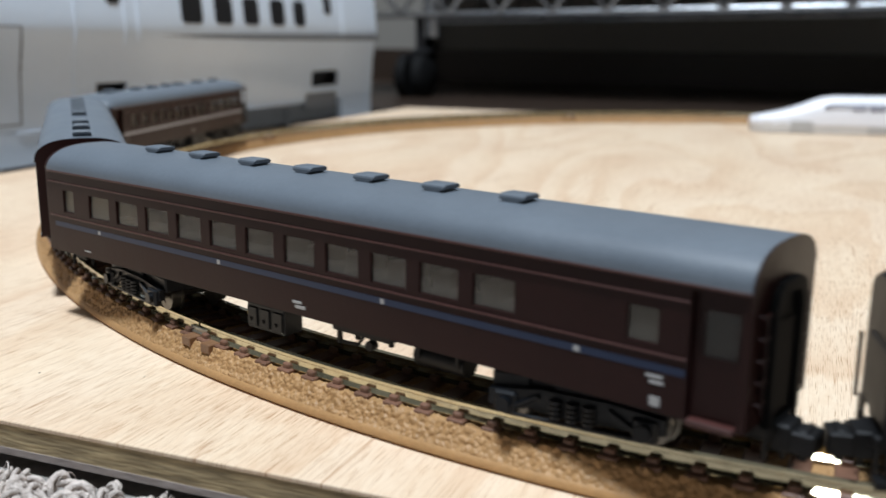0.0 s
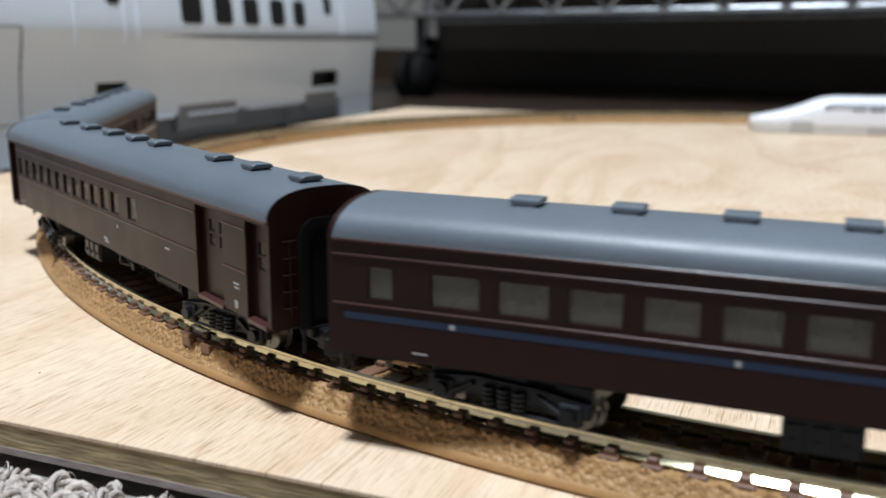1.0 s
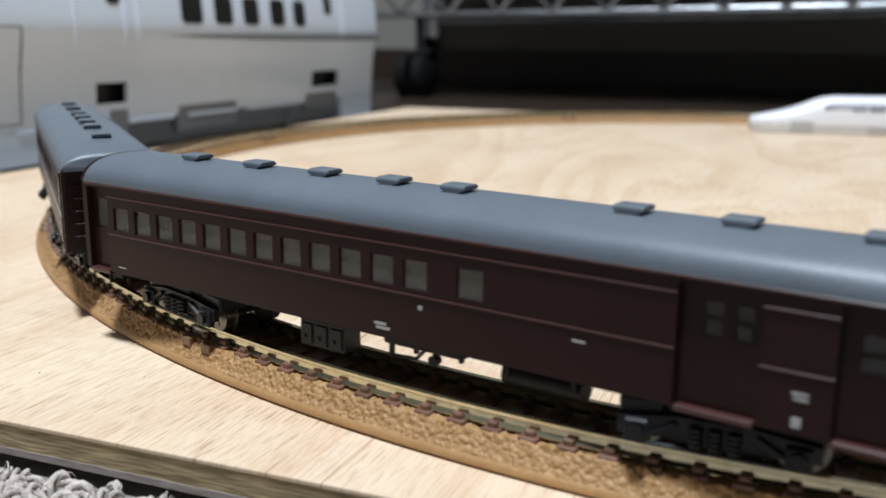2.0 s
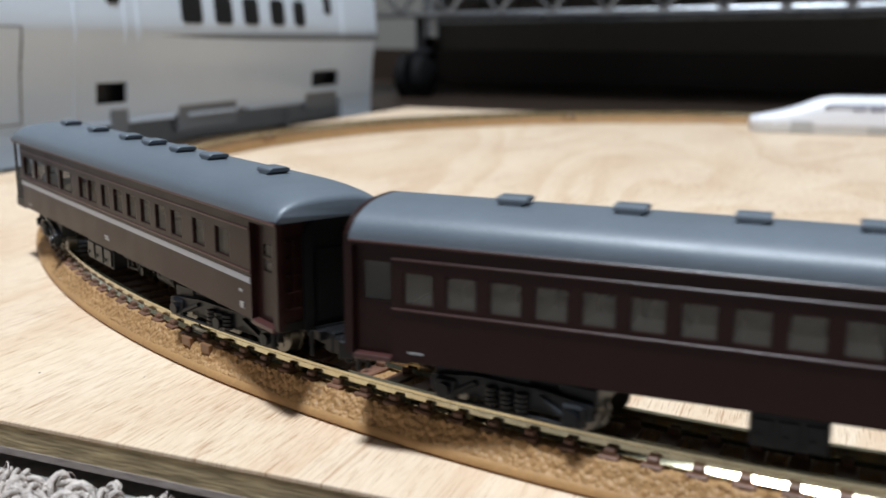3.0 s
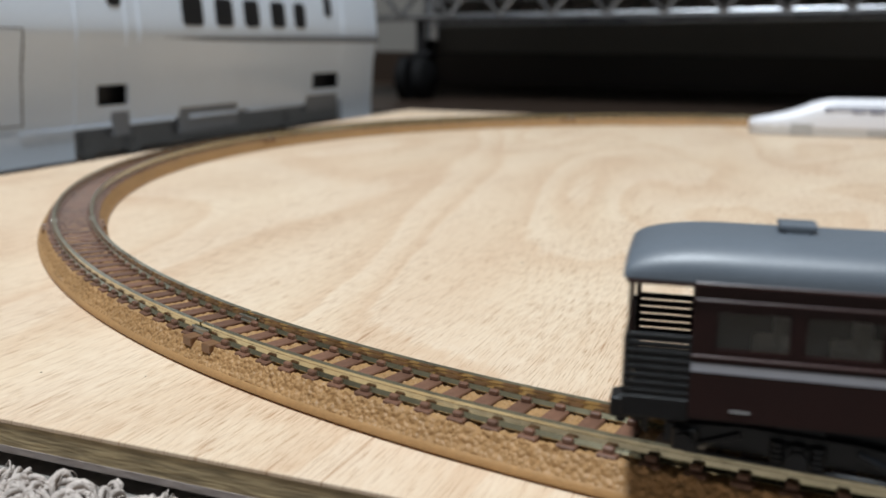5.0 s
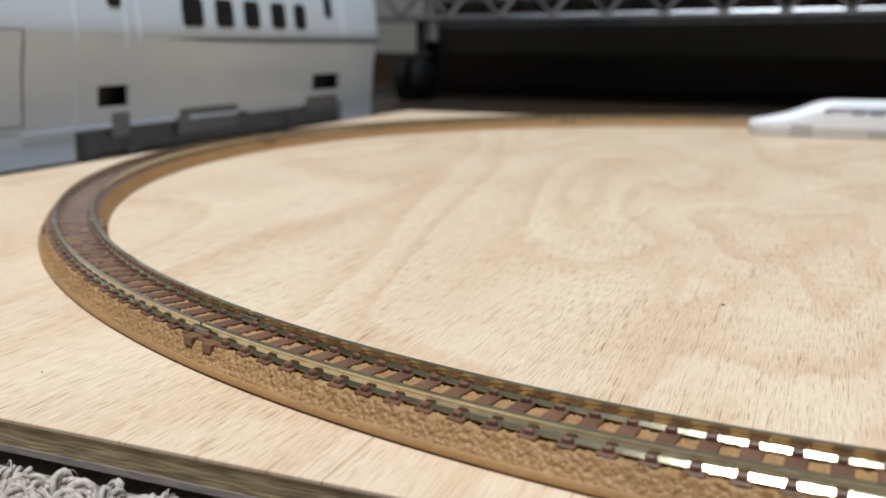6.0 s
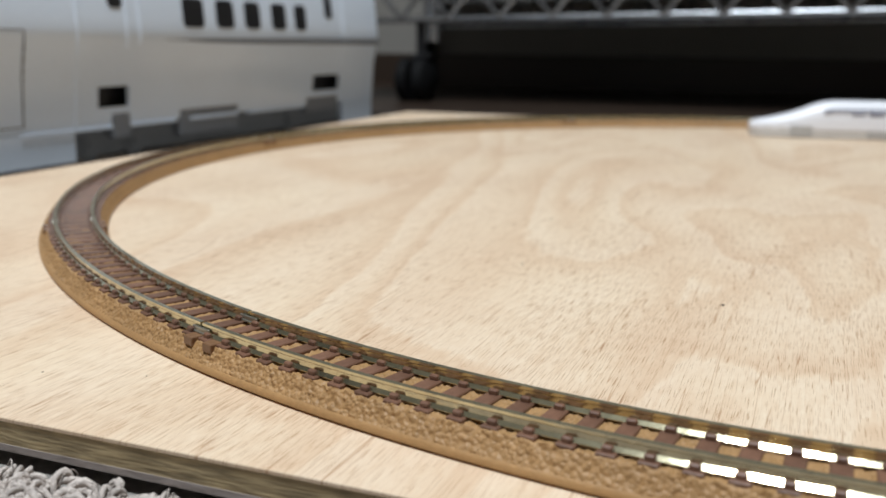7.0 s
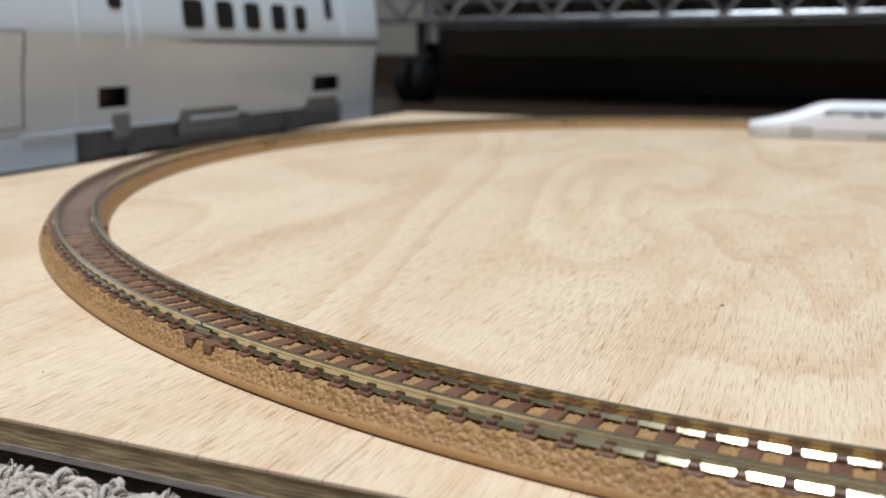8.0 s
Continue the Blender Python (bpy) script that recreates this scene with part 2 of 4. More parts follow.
def thing(name, label, category, at=None, group="", kind=""):
    ob = new(name)
    ob.empty_display_size = 0.01
    if at is not None:
        ob.matrix_basis = at
    return tagged(ob, label, category, group, kind)


# ---- the room ----
BOARD_TURN = -21.5
FLOOR = -8.0


def room():
    turn = pose(0, 0, 0, 0, 0, BOARD_TURN)
    floor = part("floor", box(bm_(), -2200, 2000, -2300, 1262, FLOOR - 40, FLOOR), BACKING, at=turn)
    tagged(floor, "grey beige loop pile carpet floor", kind="structure")
    # thin dark brown slab over the carpet, reaching under the rack to the wall
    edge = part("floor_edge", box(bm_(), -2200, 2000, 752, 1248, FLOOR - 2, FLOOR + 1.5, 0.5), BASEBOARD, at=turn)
    tagged(edge, "thin dark brown strip on the floor along the wall", kind="structure")
    walls = (("wall_north", (-2200, 2000, 1260, 1360)), ("wall_south", (-2200, 2000, -2400, -2300)),
             ("wall_west", (-2300, -2200, -2400, 1360)), ("wall_east", (2000, 2100, -2400, 1360)))
    for name, (a, b, c, d) in walls:
        tagged(part(name, box(bm_(), a, b, c, d, FLOOR - 40, 2400), WALLPAPER, at=turn), "pale beige papered wall", kind="structure")
    tagged(part("ceiling", box(bm_(), -2300, 2100, -2400, 1360, 2400, 2440), CEILING, at=turn), "white papered ceiling", kind="structure")
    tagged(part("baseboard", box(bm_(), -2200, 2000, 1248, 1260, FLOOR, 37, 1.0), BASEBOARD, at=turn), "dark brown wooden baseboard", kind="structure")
    fixture = thing("ceiling_lamp", "round white ceiling lamp", "lamp", pose(LAMP_AT[0], LAMP_AT[1], 2.3))
    b = bm_()
    rod(b, (0, 0, 10), (0, 0, 100), 290, 48)
    part("housing", b, LAMP_SHADE, fixture)


def carpet_pile():
    """Loops of wool yarn, one by one, beside the board."""
    rnd = random.Random(5)
    verts, faces = [], []
    ring, sides = 10, 5

    def loop(x, y, strands):
        """One loop of loosely plied yarn, lying over, with a fibre or two standing off."""
        a = rnd.uniform(0, 2 * math.pi)
        w, h, r = rnd.uniform(1.4, 2.5), rnd.uniform(1.3, 2.8), rnd.uniform(0.85, 1.2)
        lean, skew, turn = rnd.uniform(-1.3, 1.3), rnd.uniform(-0.8, 0.8), rnd.uniform(0.35, 0.75)
        ca, sa = math.cos(a), math.sin(a)
        for q in range(strands):
            base = len(verts)
            first = 2 * math.pi * q / strands + rnd.uniform(-0.5, 0.5)
            off = r * (0.62 if strands > 1 else 0.0) * rnd.uniform(0.8, 1.35)
            thick = r * (0.50 if strands > 1 else 1.0) * rnd.uniform(0.75, 1.1)
            if strands > 1 and q == strands - 1:
                off, thick = off * 1.7, 0.09
            for i in range(ring):
                u = math.pi * i / (ring - 1)
                cx, cz = -w * math.cos(u), h * math.sin(u)
                nx, nz = -math.cos(u), math.sin(u)
                e = first + i * turn
                jig = rnd.uniform(0.85, 1.15)
                for j in range(sides):
                    p = 2 * math.pi * j / sides
                    rr = thick * rnd.uniform(0.88, 1.12)
                    k = off * jig * math.cos(e) + rr * math.cos(p)
                    lx, lz = cx + nx * k, cz + nz * k
                    ly = off * jig * math.sin(e) + rr * math.sin(p) + lean * math.sin(u) + skew * math.cos(u)
                    verts.append(((x + lx * ca - ly * sa) * MM, (y + lx * sa + ly * ca) * MM, (FLOOR - 0.5 + lz) * MM))
            for i in range(ring - 1):
                for j in range(sides):
                    k = (j + 1) % sides
                    faces.append((base + i * sides + j, base + i * sides + k, base + (i + 1) * sides + k, base + (i + 1) * sides + j))

    def fill(x0, x1, y0, y1, step, strands):
        y = y0
        while y < y1:
            x = x0
            while x < x1:
                loop(x + rnd.uniform(-0.35, 0.35) * step, y + rnd.uniform(-0.35, 0.35) * step, strands)
                x += step
            y += step

    fill(-330, 20, 36, 97.2, 2.3, 4)
    fill(-440, -352, 100, 700, 3.6, 1)
    me = bpy.data.meshes.new("carpet_pile")
    me.from_pydata(verts, [], faces)
    me.shade_smooth()
    me.materials.append(CARPET)
    ob = new("carpet_pile", me)
    ob.matrix_basis = pose(0, 0, 0, 0, 0, BOARD_TURN)
    tagged(ob, "grey beige looped wool carpet pile", "carpet", kind="stuff")


def plywood_board():
    t = thing("plywood_board", "pale plywood baseboard sheet lying on the carpet", "board", pose(0, 0, 0, 0, 0, BOARD_TURN))
    x0, x1, y0, y1 = -306.4, 604, 99.6, 700
    part("top_veneer", box(bm_(), x0, x1, y0, y1, -0.7, 0, 0.12), PLY, t, "pale straight-grained top veneer")
    part("core", box(bm_(), x0 + 0.15, x1 - 0.15, y0 + 0.15, y1 - 0.15, -4.3, -0.7), PLY_CORE, t, "grey brown sawn core")
    part("bottom_veneer", box(bm_(), x0 + 0.05, x1 - 0.05, y0 + 0.05, y1 - 0.05, -5.4, -4.3), PLY_BACK, t, "greyish bottom veneer")


# ---- the track: a circle of curved sections ----
CX, CY, RADIUS = 159.0, 364.85, 282.03
RAIL_TOP = 6.9
TIE_PITCH = 5.374 / 282.03


def track_section(a0, a1, label, fine):
    t = thing("curved_track", label, "model track", mm(CX, CY, 0), "track sections of the circle")
    rnd = random.Random(int(a0))
    step = math.radians(a1 - a0)
    n = int(step * RADIUS / fine)
    # roadbed: smooth lip, embossed ballast flanks and crown
    prof = [(-8.75, 0.0), (-8.75, 0.38), (-9.25, 0.45), (-9.22, 0.9), (-8.95, 1.4), (-8.75, 1.6)]
    for i in range(1, 11):
        prof.append((-8.75 + 1.65 * i / 10, 1.6 + 2.95 * i / 10))
    for i in range(1, 26):
        prof.append((-7.1 + 14.2 * i / 26, 4.40))
    prof += [(-y, z) for y, z in reversed(prof[:16])]
    rings = []
    for k in range(n + 1):
        a = math.radians(a0) + step * k / n
        ca, sa = math.cos(a), math.sin(a)
        ring = []
        for y, z in prof:
            r = RADIUS + y + (0.35 if z < 2 else 0.2)
            if z > 1.62:
                p = Vector((r * ca * 1.25, r * sa * 1.25, z * 1.3))
                near = noise.voronoi(p * 0.98)[0]
                d = (0.5 - near[0]) * 0.72 + noise.noise(p * 0.35) * 0.22
                z += d * (0.95 if z > 4.3 else 0.6)
                r += d * 0.6 * (1 if y > 0 else -1) if abs(y) > 7.0 else 0
            ring.append((r * ca, r * sa, z))
        rings.append(ring)
    bed = part("roadbed", loft(bm_(), [r[5:-5] for r in rings]), BALLAST, t, "tan plastic roadbed with embossed ballast", smooth=True, sharp=1.2)
    part("roadbed_lip", loft(bm_(), [r[:6] for r in rings]), ROADBED, bed, "smooth tan edge lip", smooth=True, sharp=1.2)
    part("roadbed_lip", loft(bm_(), [r[-6:] for r in rings]), ROADBED, bed, "smooth tan edge lip", smooth=True, sharp=1.2)
    # two rails with foot, web and head
    half = [(0.98, 4.9), (0.98, 5.0), (0.3, 5.50), (0.24, 6.25), (0.46, 6.45), (0.46, 6.9), (0.36, RAIL_TOP)]
    sect = half + [(-y, z) for y, z in reversed(half)]
    m = max(8, int(math.degrees(step) * 1.5))
    for centre in (-4.95, 4.95):
        rings = []
        for k in range(m + 1):
            a = math.radians(a0 + 0.06) + (step - math.radians(0.12)) * k / m
            rings.append([((RADIUS + centre + y) * math.cos(a), (RADIUS + centre + y) * math.sin(a), z) for y, z in sect])
        part("rail", loft(bm_(), rings, closed=True), RAIL, t, smooth=True, sharp=0.5)
    # sleepers with rail chairs
    b = bm_()
    box(b, -7.1, 7.1, -1.38, 1.38, 3.6, 4.9, 0.18)
    for c in (-4.95, 4.95):
        for s in (-1, 1):
            box(b, c + s * 1.0 - 0.46, c + s * 1.0 + 0.46, -0.78, 0.78, 4.8, 5.72, 0.2)
    first = None
    count = round(step / TIE_PITCH)
    for k in range(count):
        a = math.radians(a0) + step * (k + 0.5) / count
        at = mm(RADIUS * math.cos(a), RADIUS * math.sin(a), 0, 0, 0, math.degrees(a))
        if first is None:
            first = part("sleeper", b, SLEEPER, t, at=at)
        else:
            again(first, t, at)
    # joiners at the end
    a = math.radians(a0)
    for c in (-4.95, 4.95):
        b = bm_()
        box(b, c - 0.95, c + 0.95, -2.6, 2.6, 4.92, 5.3, 0.1)
        box(b, c + 0.32, c + 0.75, -2.6, 2.6, 5.2, 6.1, 0.1)
        box(b, c - 0.75, c - 0.32, -2.6, 2.6, 5.2, 6.1, 0.1)
        part("rail_joiner", b, JOINER, t, at=mm(RADIUS * math.cos(a), RADIUS * math.sin(a), 0, 0, 0, math.degrees(a)))
    for d in (-0.58, 0.58):
        for s in (-1, 1):
            a = math.radians(a0 + 0.55 + d)
            b = box(bm_(), s * 7.0 - 1.2, s * 7.0 + 1.2, -1.3, 1.3, 3.3, 4.97, 0.15)
            part("joint_block", b, JOINT, t, at=mm(RADIUS * math.cos(a), RADIUS * math.sin(a), 0, 0, 0, math.degrees(a)))


def track():
    joints = [201.9, 225.57, 273.57, 321.6, 369.7, 417.7, 465.8, 513.8, 561.9]
    for i, (a, b) in enumerate(zip(joints, joints[1:])):
        near = i < 2
        track_section(a, b, "curved brown sleepered model track on tan roadbed", 0.25 if near else 0.6)


# ---- the train ----
BOGIES = 93.0
CHORD = math.sqrt(RADIUS ** 2 - (BOGIES / 2) ** 2)
HALF_W, SILL, EAVE, CREST = 9.5, 13.9, 30.0, 34.3
ROLLING = []


def roof_ring(x, k=1.0, w=1.0):
    pts = []
    for i in range(25):
        a = math.pi * i / 24
        c, s = math.cos(a), math.sin(a)
        pts.append((x, math.copysign(abs(c) ** 0.72, c) * (HALF_W + 0.25) * w, EAVE - 0.25 + s ** 0.92 * (CREST - EAVE + 0.25) * k))
    return pts


def lean(z):
    """How far a coach's rear end leans forward at a height above the eaves."""
    return 1.1 * max(0.0, z - EAVE) / (CREST - EAVE)


def coach_roof(car, x0, x1, rounded, vents):
    """An arched roof; a square-ended one stops short of the end walls, which stand proud of it."""
    b = bm_()
    rings = []
    if rounded:
        for i in range(9):
            u = i / 8
            rings.append(roof_ring(x0 + 10.5 * (1 - math.cos(u * math.pi / 2)), 0.34 + 0.66 * math.sin(u * math.pi / 2) ** 0.8, 0.965 + 0.035 * u))
        for i in range(9):
            u = 1 - i / 8
            rings.append(roof_ring(x1 - 13 * (1 - math.cos(u * math.pi / 2)), 0.50 + 0.50 * math.sin(u * math.pi / 2) ** 0.8, 0.965 + 0.035 * u))
    else:
        def shell(x, k):
            inner = [(px, py * 0.955, pz - 0.45) for px, py, pz in reversed(roof_ring(x))]
            return roof_ring(x, k, k) + inner

        rear = [(px + lean(pz), py, pz) for px, py, pz in shell(x0 + 0.82, 1.0)]
        rings = [rear, shell(x1 - 0.2, 1.0)]
    loft(b, rings, closed=True)
    roof = part("roof", b, GREY_ROOF, car, "satin grey arched roof", smooth=True, sharp=0.7)
    first = None
    for x in vents:
        if first is None:
            b = bm_()
            rings = []
            # a cap wider than its foot, undercut at both ends, its long faces sloping
            for y, lo, hi, w in ((-1.9, -0.75, 0.62, 1.98), (-1.8, -0.7, 0.88, 2.1), (-1.3, -0.4, 1.1, 2.1), (1.3, -0.4, 1.1, 2.1), (1.8, -0.7, 0.88, 2.1), (1.9, -0.75, 0.62, 1.98)):
                brim = min(0.42, hi - 0.25)
                half = [(w * 0.58, lo), (w * 0.58, brim - 0.28), (w * 0.97, brim), (w, hi - 0.12), (w * 0.94, hi)]
                rings.append([(px, y, pz) for px, pz in half] + [(-px, y, pz) for px, pz in reversed(half)])
            loft(b, rings, closed=True)
            first = part("ventilator", b, VENT_GREY, roof, "low dark grey roof ventilator", at=mm(x, 0, CREST))
        else:
            again(first, roof, mm(x, 0, CREST))


def bogie(car, x, axles, swing):
    """A truck with side frames, springs, axle boxes and wheelsets."""
    base = 18.5 if axles == 2 else 25.0
    at = mm(x, 0, 0, 0, 0, swing)
    b = bm_()
    for s in (-1, 1):
        y = s * 7.3
        prof = [(-base / 2 - 2.5, 9.0), (-base / 2 - 2.5, 11.2), (-base / 4, 12.2), (base / 4, 12.2), (base / 2 + 2.5, 11.4), (base / 2 + 2.5, 9.4),
                (base / 2 - 2.5, 9.2), (base / 4, 10.4), (2.5, 9.0), (-2.5, 9.0), (-base / 4, 10.4), (-base / 2 + 2.5, 9.2)]
        loft(b, [[(px, y - 0.5, pz) for px, pz in prof], [(px, y + 0.5, pz) for px, pz in prof]], closed=True)
        for i in range(axles):
            ax = -base / 2 + base * i / (axles - 1)
            box(b, ax - 1.6, ax + 1.6, y + s * 0.5 - 0.6, y + s * 0.5 + 0.9, 8.2, 11.3, 0.35)
            rod(b, (ax, y + s * 1.1, 9.7), (ax, y + s * 1.75, 9.7), 1.0, 12)
        for sx in (-2.2, 0, 2.2):
            for q in range(4):
                rod(b, (sx, y + s * 0.8, 9.0 + q * 0.66), (sx, y + s * 0.8, 9.42 + q * 0.66), 0.85, 10)
        rod(b, (-base / 2, y + s * 0.75, 8.4), (base / 2, y + s * 0.75, 8.4), 0.3, 6)
        for sx in (-1, 1):
            rod(b, (sx * base / 4, y + s * 0.7, 11.4), (sx * base / 2.2, y + s * 0.7, 9.2), 0.4, 6)
    box(b, -3, 3, -7, 7, 10.2, 13.4, 0.3)
    box(b, -base / 2 + 2.9, base / 2 - 2.9, -6.4, 6.4, 11.6, 13.4, 0.3)
    for s in (-1, 1):
        box(b, -base / 2 + 2.6, base / 2 - 2.6, min(s * 5.9, s * 6.9), max(s * 5.9, s * 6.9), 8.6, 12.2, 0.2)
    # closed ends over the outer wheels
    for s in (-1, 1):
        box(b, min(s * (base / 2 - 3), s * (base / 2 + 2.6)), max(s * (base / 2 - 3), s * (base / 2 + 2.6)), -6.7, 6.7, 10.6, 13.4, 0.3)
    truck = part("bogie", b, DARK, car, "dark bogie with sprung side frames", at=at)
    for i in range(axles):
        ax = -base / 2 + base * i / (axles - 1)
        b = bm_()
        for s in (-1, 1):
            rod(b, (0, s * 3.75, 0), (0, s * 5.5, 0), 2.75, 20, 2.68)
            rod(b, (0, s * 3.45, 0), (0, s * 3.75, 0), 3.25, 20)
            for k in range(3):
                a = k * 2.094
                rod(b, (1.5 * math.cos(a), s * 5.45, 1.5 * math.sin(a)), (1.5 * math.cos(a), s * 5.62, 1.5 * math.sin(a)), 0.45, 6)
        rod(b, (0, -7.2, 0), (0, 7.2, 0), 0.6, 8)
        w = part("wheelset", b, WHEEL, truck, "metal wheelset with flanges", smooth=True)
        ROLLING.append((w, (ax, 0, RAIL_TOP + 2.72)))


def coupler(car, x, s):
    b = bm_()

    def block(a, c, y, z0, z1, bevel):
        box(b, min(x + s * a, x + s * c), max(x + s * a, x + s * c), -y, y, z0, z1, bevel)

    block(-6, 0.4, 1.6, 10.4, 12.6, 0.2)
    block(-1.5, 0.8, 3.2, 11.6, 13.2, 0.2)
    block(0.2, 2.6, 2.1, 9.8, 13.2, 0.3)
    block(2.4, 5.2, 1.9, 9.9, 12.6, 0.25)
    block(3.2, 4.4, 1.7, 9.2, 12.9, 0.25)
    rod(b, (x + s * 1.2, 0, 8.4), (x + s * 1.2, 0, 10.2), 0.4, 6)
    rod(b, (x + s * 0.6, -4.4, 9.6), (x + s * 0.6, -4.4, 13.4), 0.35, 6)
    rod(b, (x + s * 0.6, 4.4, 9.6), (x + s * 0.6, 4.4, 13.4), 0.35, 6)
    part("coupler", b, BLACK, car)


def gangway(car, x, s):
    """Folded bellows with a rounded top, closed by a dark plate a little way in."""
    rings = []
    arch = [(-4.8, 13.2), (-4.8, 27.2), (-4.2, 28.8), (-2.8, 29.8), (2.8, 29.8), (4.2, 28.8), (4.8, 27.2), (4.8, 13.2)]
    for i in range(9):
        k = 1 - 0.06 * (i % 2)
        a = x + s * (0.03 + 0.11 * i)
        rings.append([(a, y * k, 13.2 + (z - 13.2) * (1 - 0.02 * (i % 2))) for y, z in arch])
    inner = [(y * 0.72, 13.4 + (z - 13.2) * 0.9) for y, z in arch]
    rings.append([(a, y, z) for y, z in inner])
    rings.append([(a - s * 0.7, y, z) for y, z in inner])
    bellows = part("gangway", loft(bm_(), rings, closed=True), RUBBER, car, "black folded gangway bellows")
    b = box(bm_(), min(a - s * 0.7, a - s * 0.45), max(a - s * 0.7, a - s * 0.45), -2.4, 2.4, 14.2, 25.2, 0.1)
    part("end_door", b, RUBBER, bellows, "black end door inside the gangway")


def end_wall(car, x, s, with_gangway=True, k=1.0, full=False):
    """full: the wall has the roof's whole outline and closes it off."""
    b = bm_()
    w, inset, low = (HALF_W, 1.0, 0.0) if full else (HALF_W - 0.3, 0.96, 0.3)
    ring = [(x, -w, SILL + 0.05), (x, w, SILL + 0.05), (x, w, EAVE - 0.27)]
    ring += [(x, p[1] * inset, p[2] - low) for p in roof_ring(x, k)[1:-1]]
    ring += [(x, -w, EAVE - 0.27)]
    if full and s < 0:
        ring = [(px + lean(pz), py, pz) for px, py, pz in ring]
    rings = [ring, [(px - s * 0.8, py, pz) for px, py, pz in ring]]
    if full and s > 0:
        under = [(px, py * 0.95, pz - 0.5 if pz > EAVE - 0.1 else pz) for px, py, pz in ring]
        rings = [ring] + [[(px - d, py, pz) for px, py, pz in r] for d, r in ((0.19, ring), (0.19, under), (0.8, under))]
    loft(b, rings, closed=True)
    part("end_wall", b, BROWN, car)
    if with_gangway:
        gangway(car, x, s)
    b = bm_()
    for y in (-6.4, 6.4):
        rod(b, (x + s * 0.5, y, 15.5), (x + s * 0.5, y, 27), 0.18, 6)
        for z in (16.8, 19.3, 21.8, 24.3, 26.8):
            rod(b, (x - s * 0.1, y - 0.9, z), (x + s * 0.55, y - 0.9, z), 0.14, 5)
            rod(b, (x + s * 0.5, y - 0.9, z), (x + s * 0.5, y + 0.9, z), 0.14, 5)
    part("ladder", b, BROWN, car, "thin brown end ladder rungs")


def saloon_seats(car):
    """Low lounge chairs along both sides of the saloon."""
    first = None
    for i in range(4):
        for s in (-1, 1):
            at = mm(-50.6 + 9.35 * i, s * 5.4, 0)
            if first is None:
                b = box(bm_(), -2.0, 2.0, -2.2, 2.2, 15.6, 19.6, 0.4)
                box(b, 0.4, 2.1, -2.3, 2.3, 15.6, 22.9, 0.4)
                first = part("lounge_chair", b, SEAT, car, "cream moulded lounge chair", at=at)
            else:
                again(first, car, at)


def saloon_end(car, x):
    """The glazed rear wall that opens on the platform: a door between two large windows."""
    holes = [(-7.6, -3.3, 19.6, 27.4), (-1.7, 1.7, 20.0, 27.4), (3.3, 7.6, 19.6, 27.4)]
    wall = part("end_wall", panel(bm_(), -HALF_W + 0.8, HALF_W - 0.8, SILL + 0.6, EAVE, holes, 0.7, lambda px, pz, d: (x + d, px, pz)), BROWN, car, "brown glazed saloon end")
    for a, b, c, d in holes:
        part("window_pane", box(bm_(), x + 0.25, x + 0.45, a, b, c, d), PANE, wall)
    part("door_frame", box(box(bm_(), x - 0.2, x - 0.003, -2.6, -2.2, 14.7, 28.0), x - 0.2, x - 0.003, 2.2, 2.6, 14.7, 28.0), BROWN, wall)


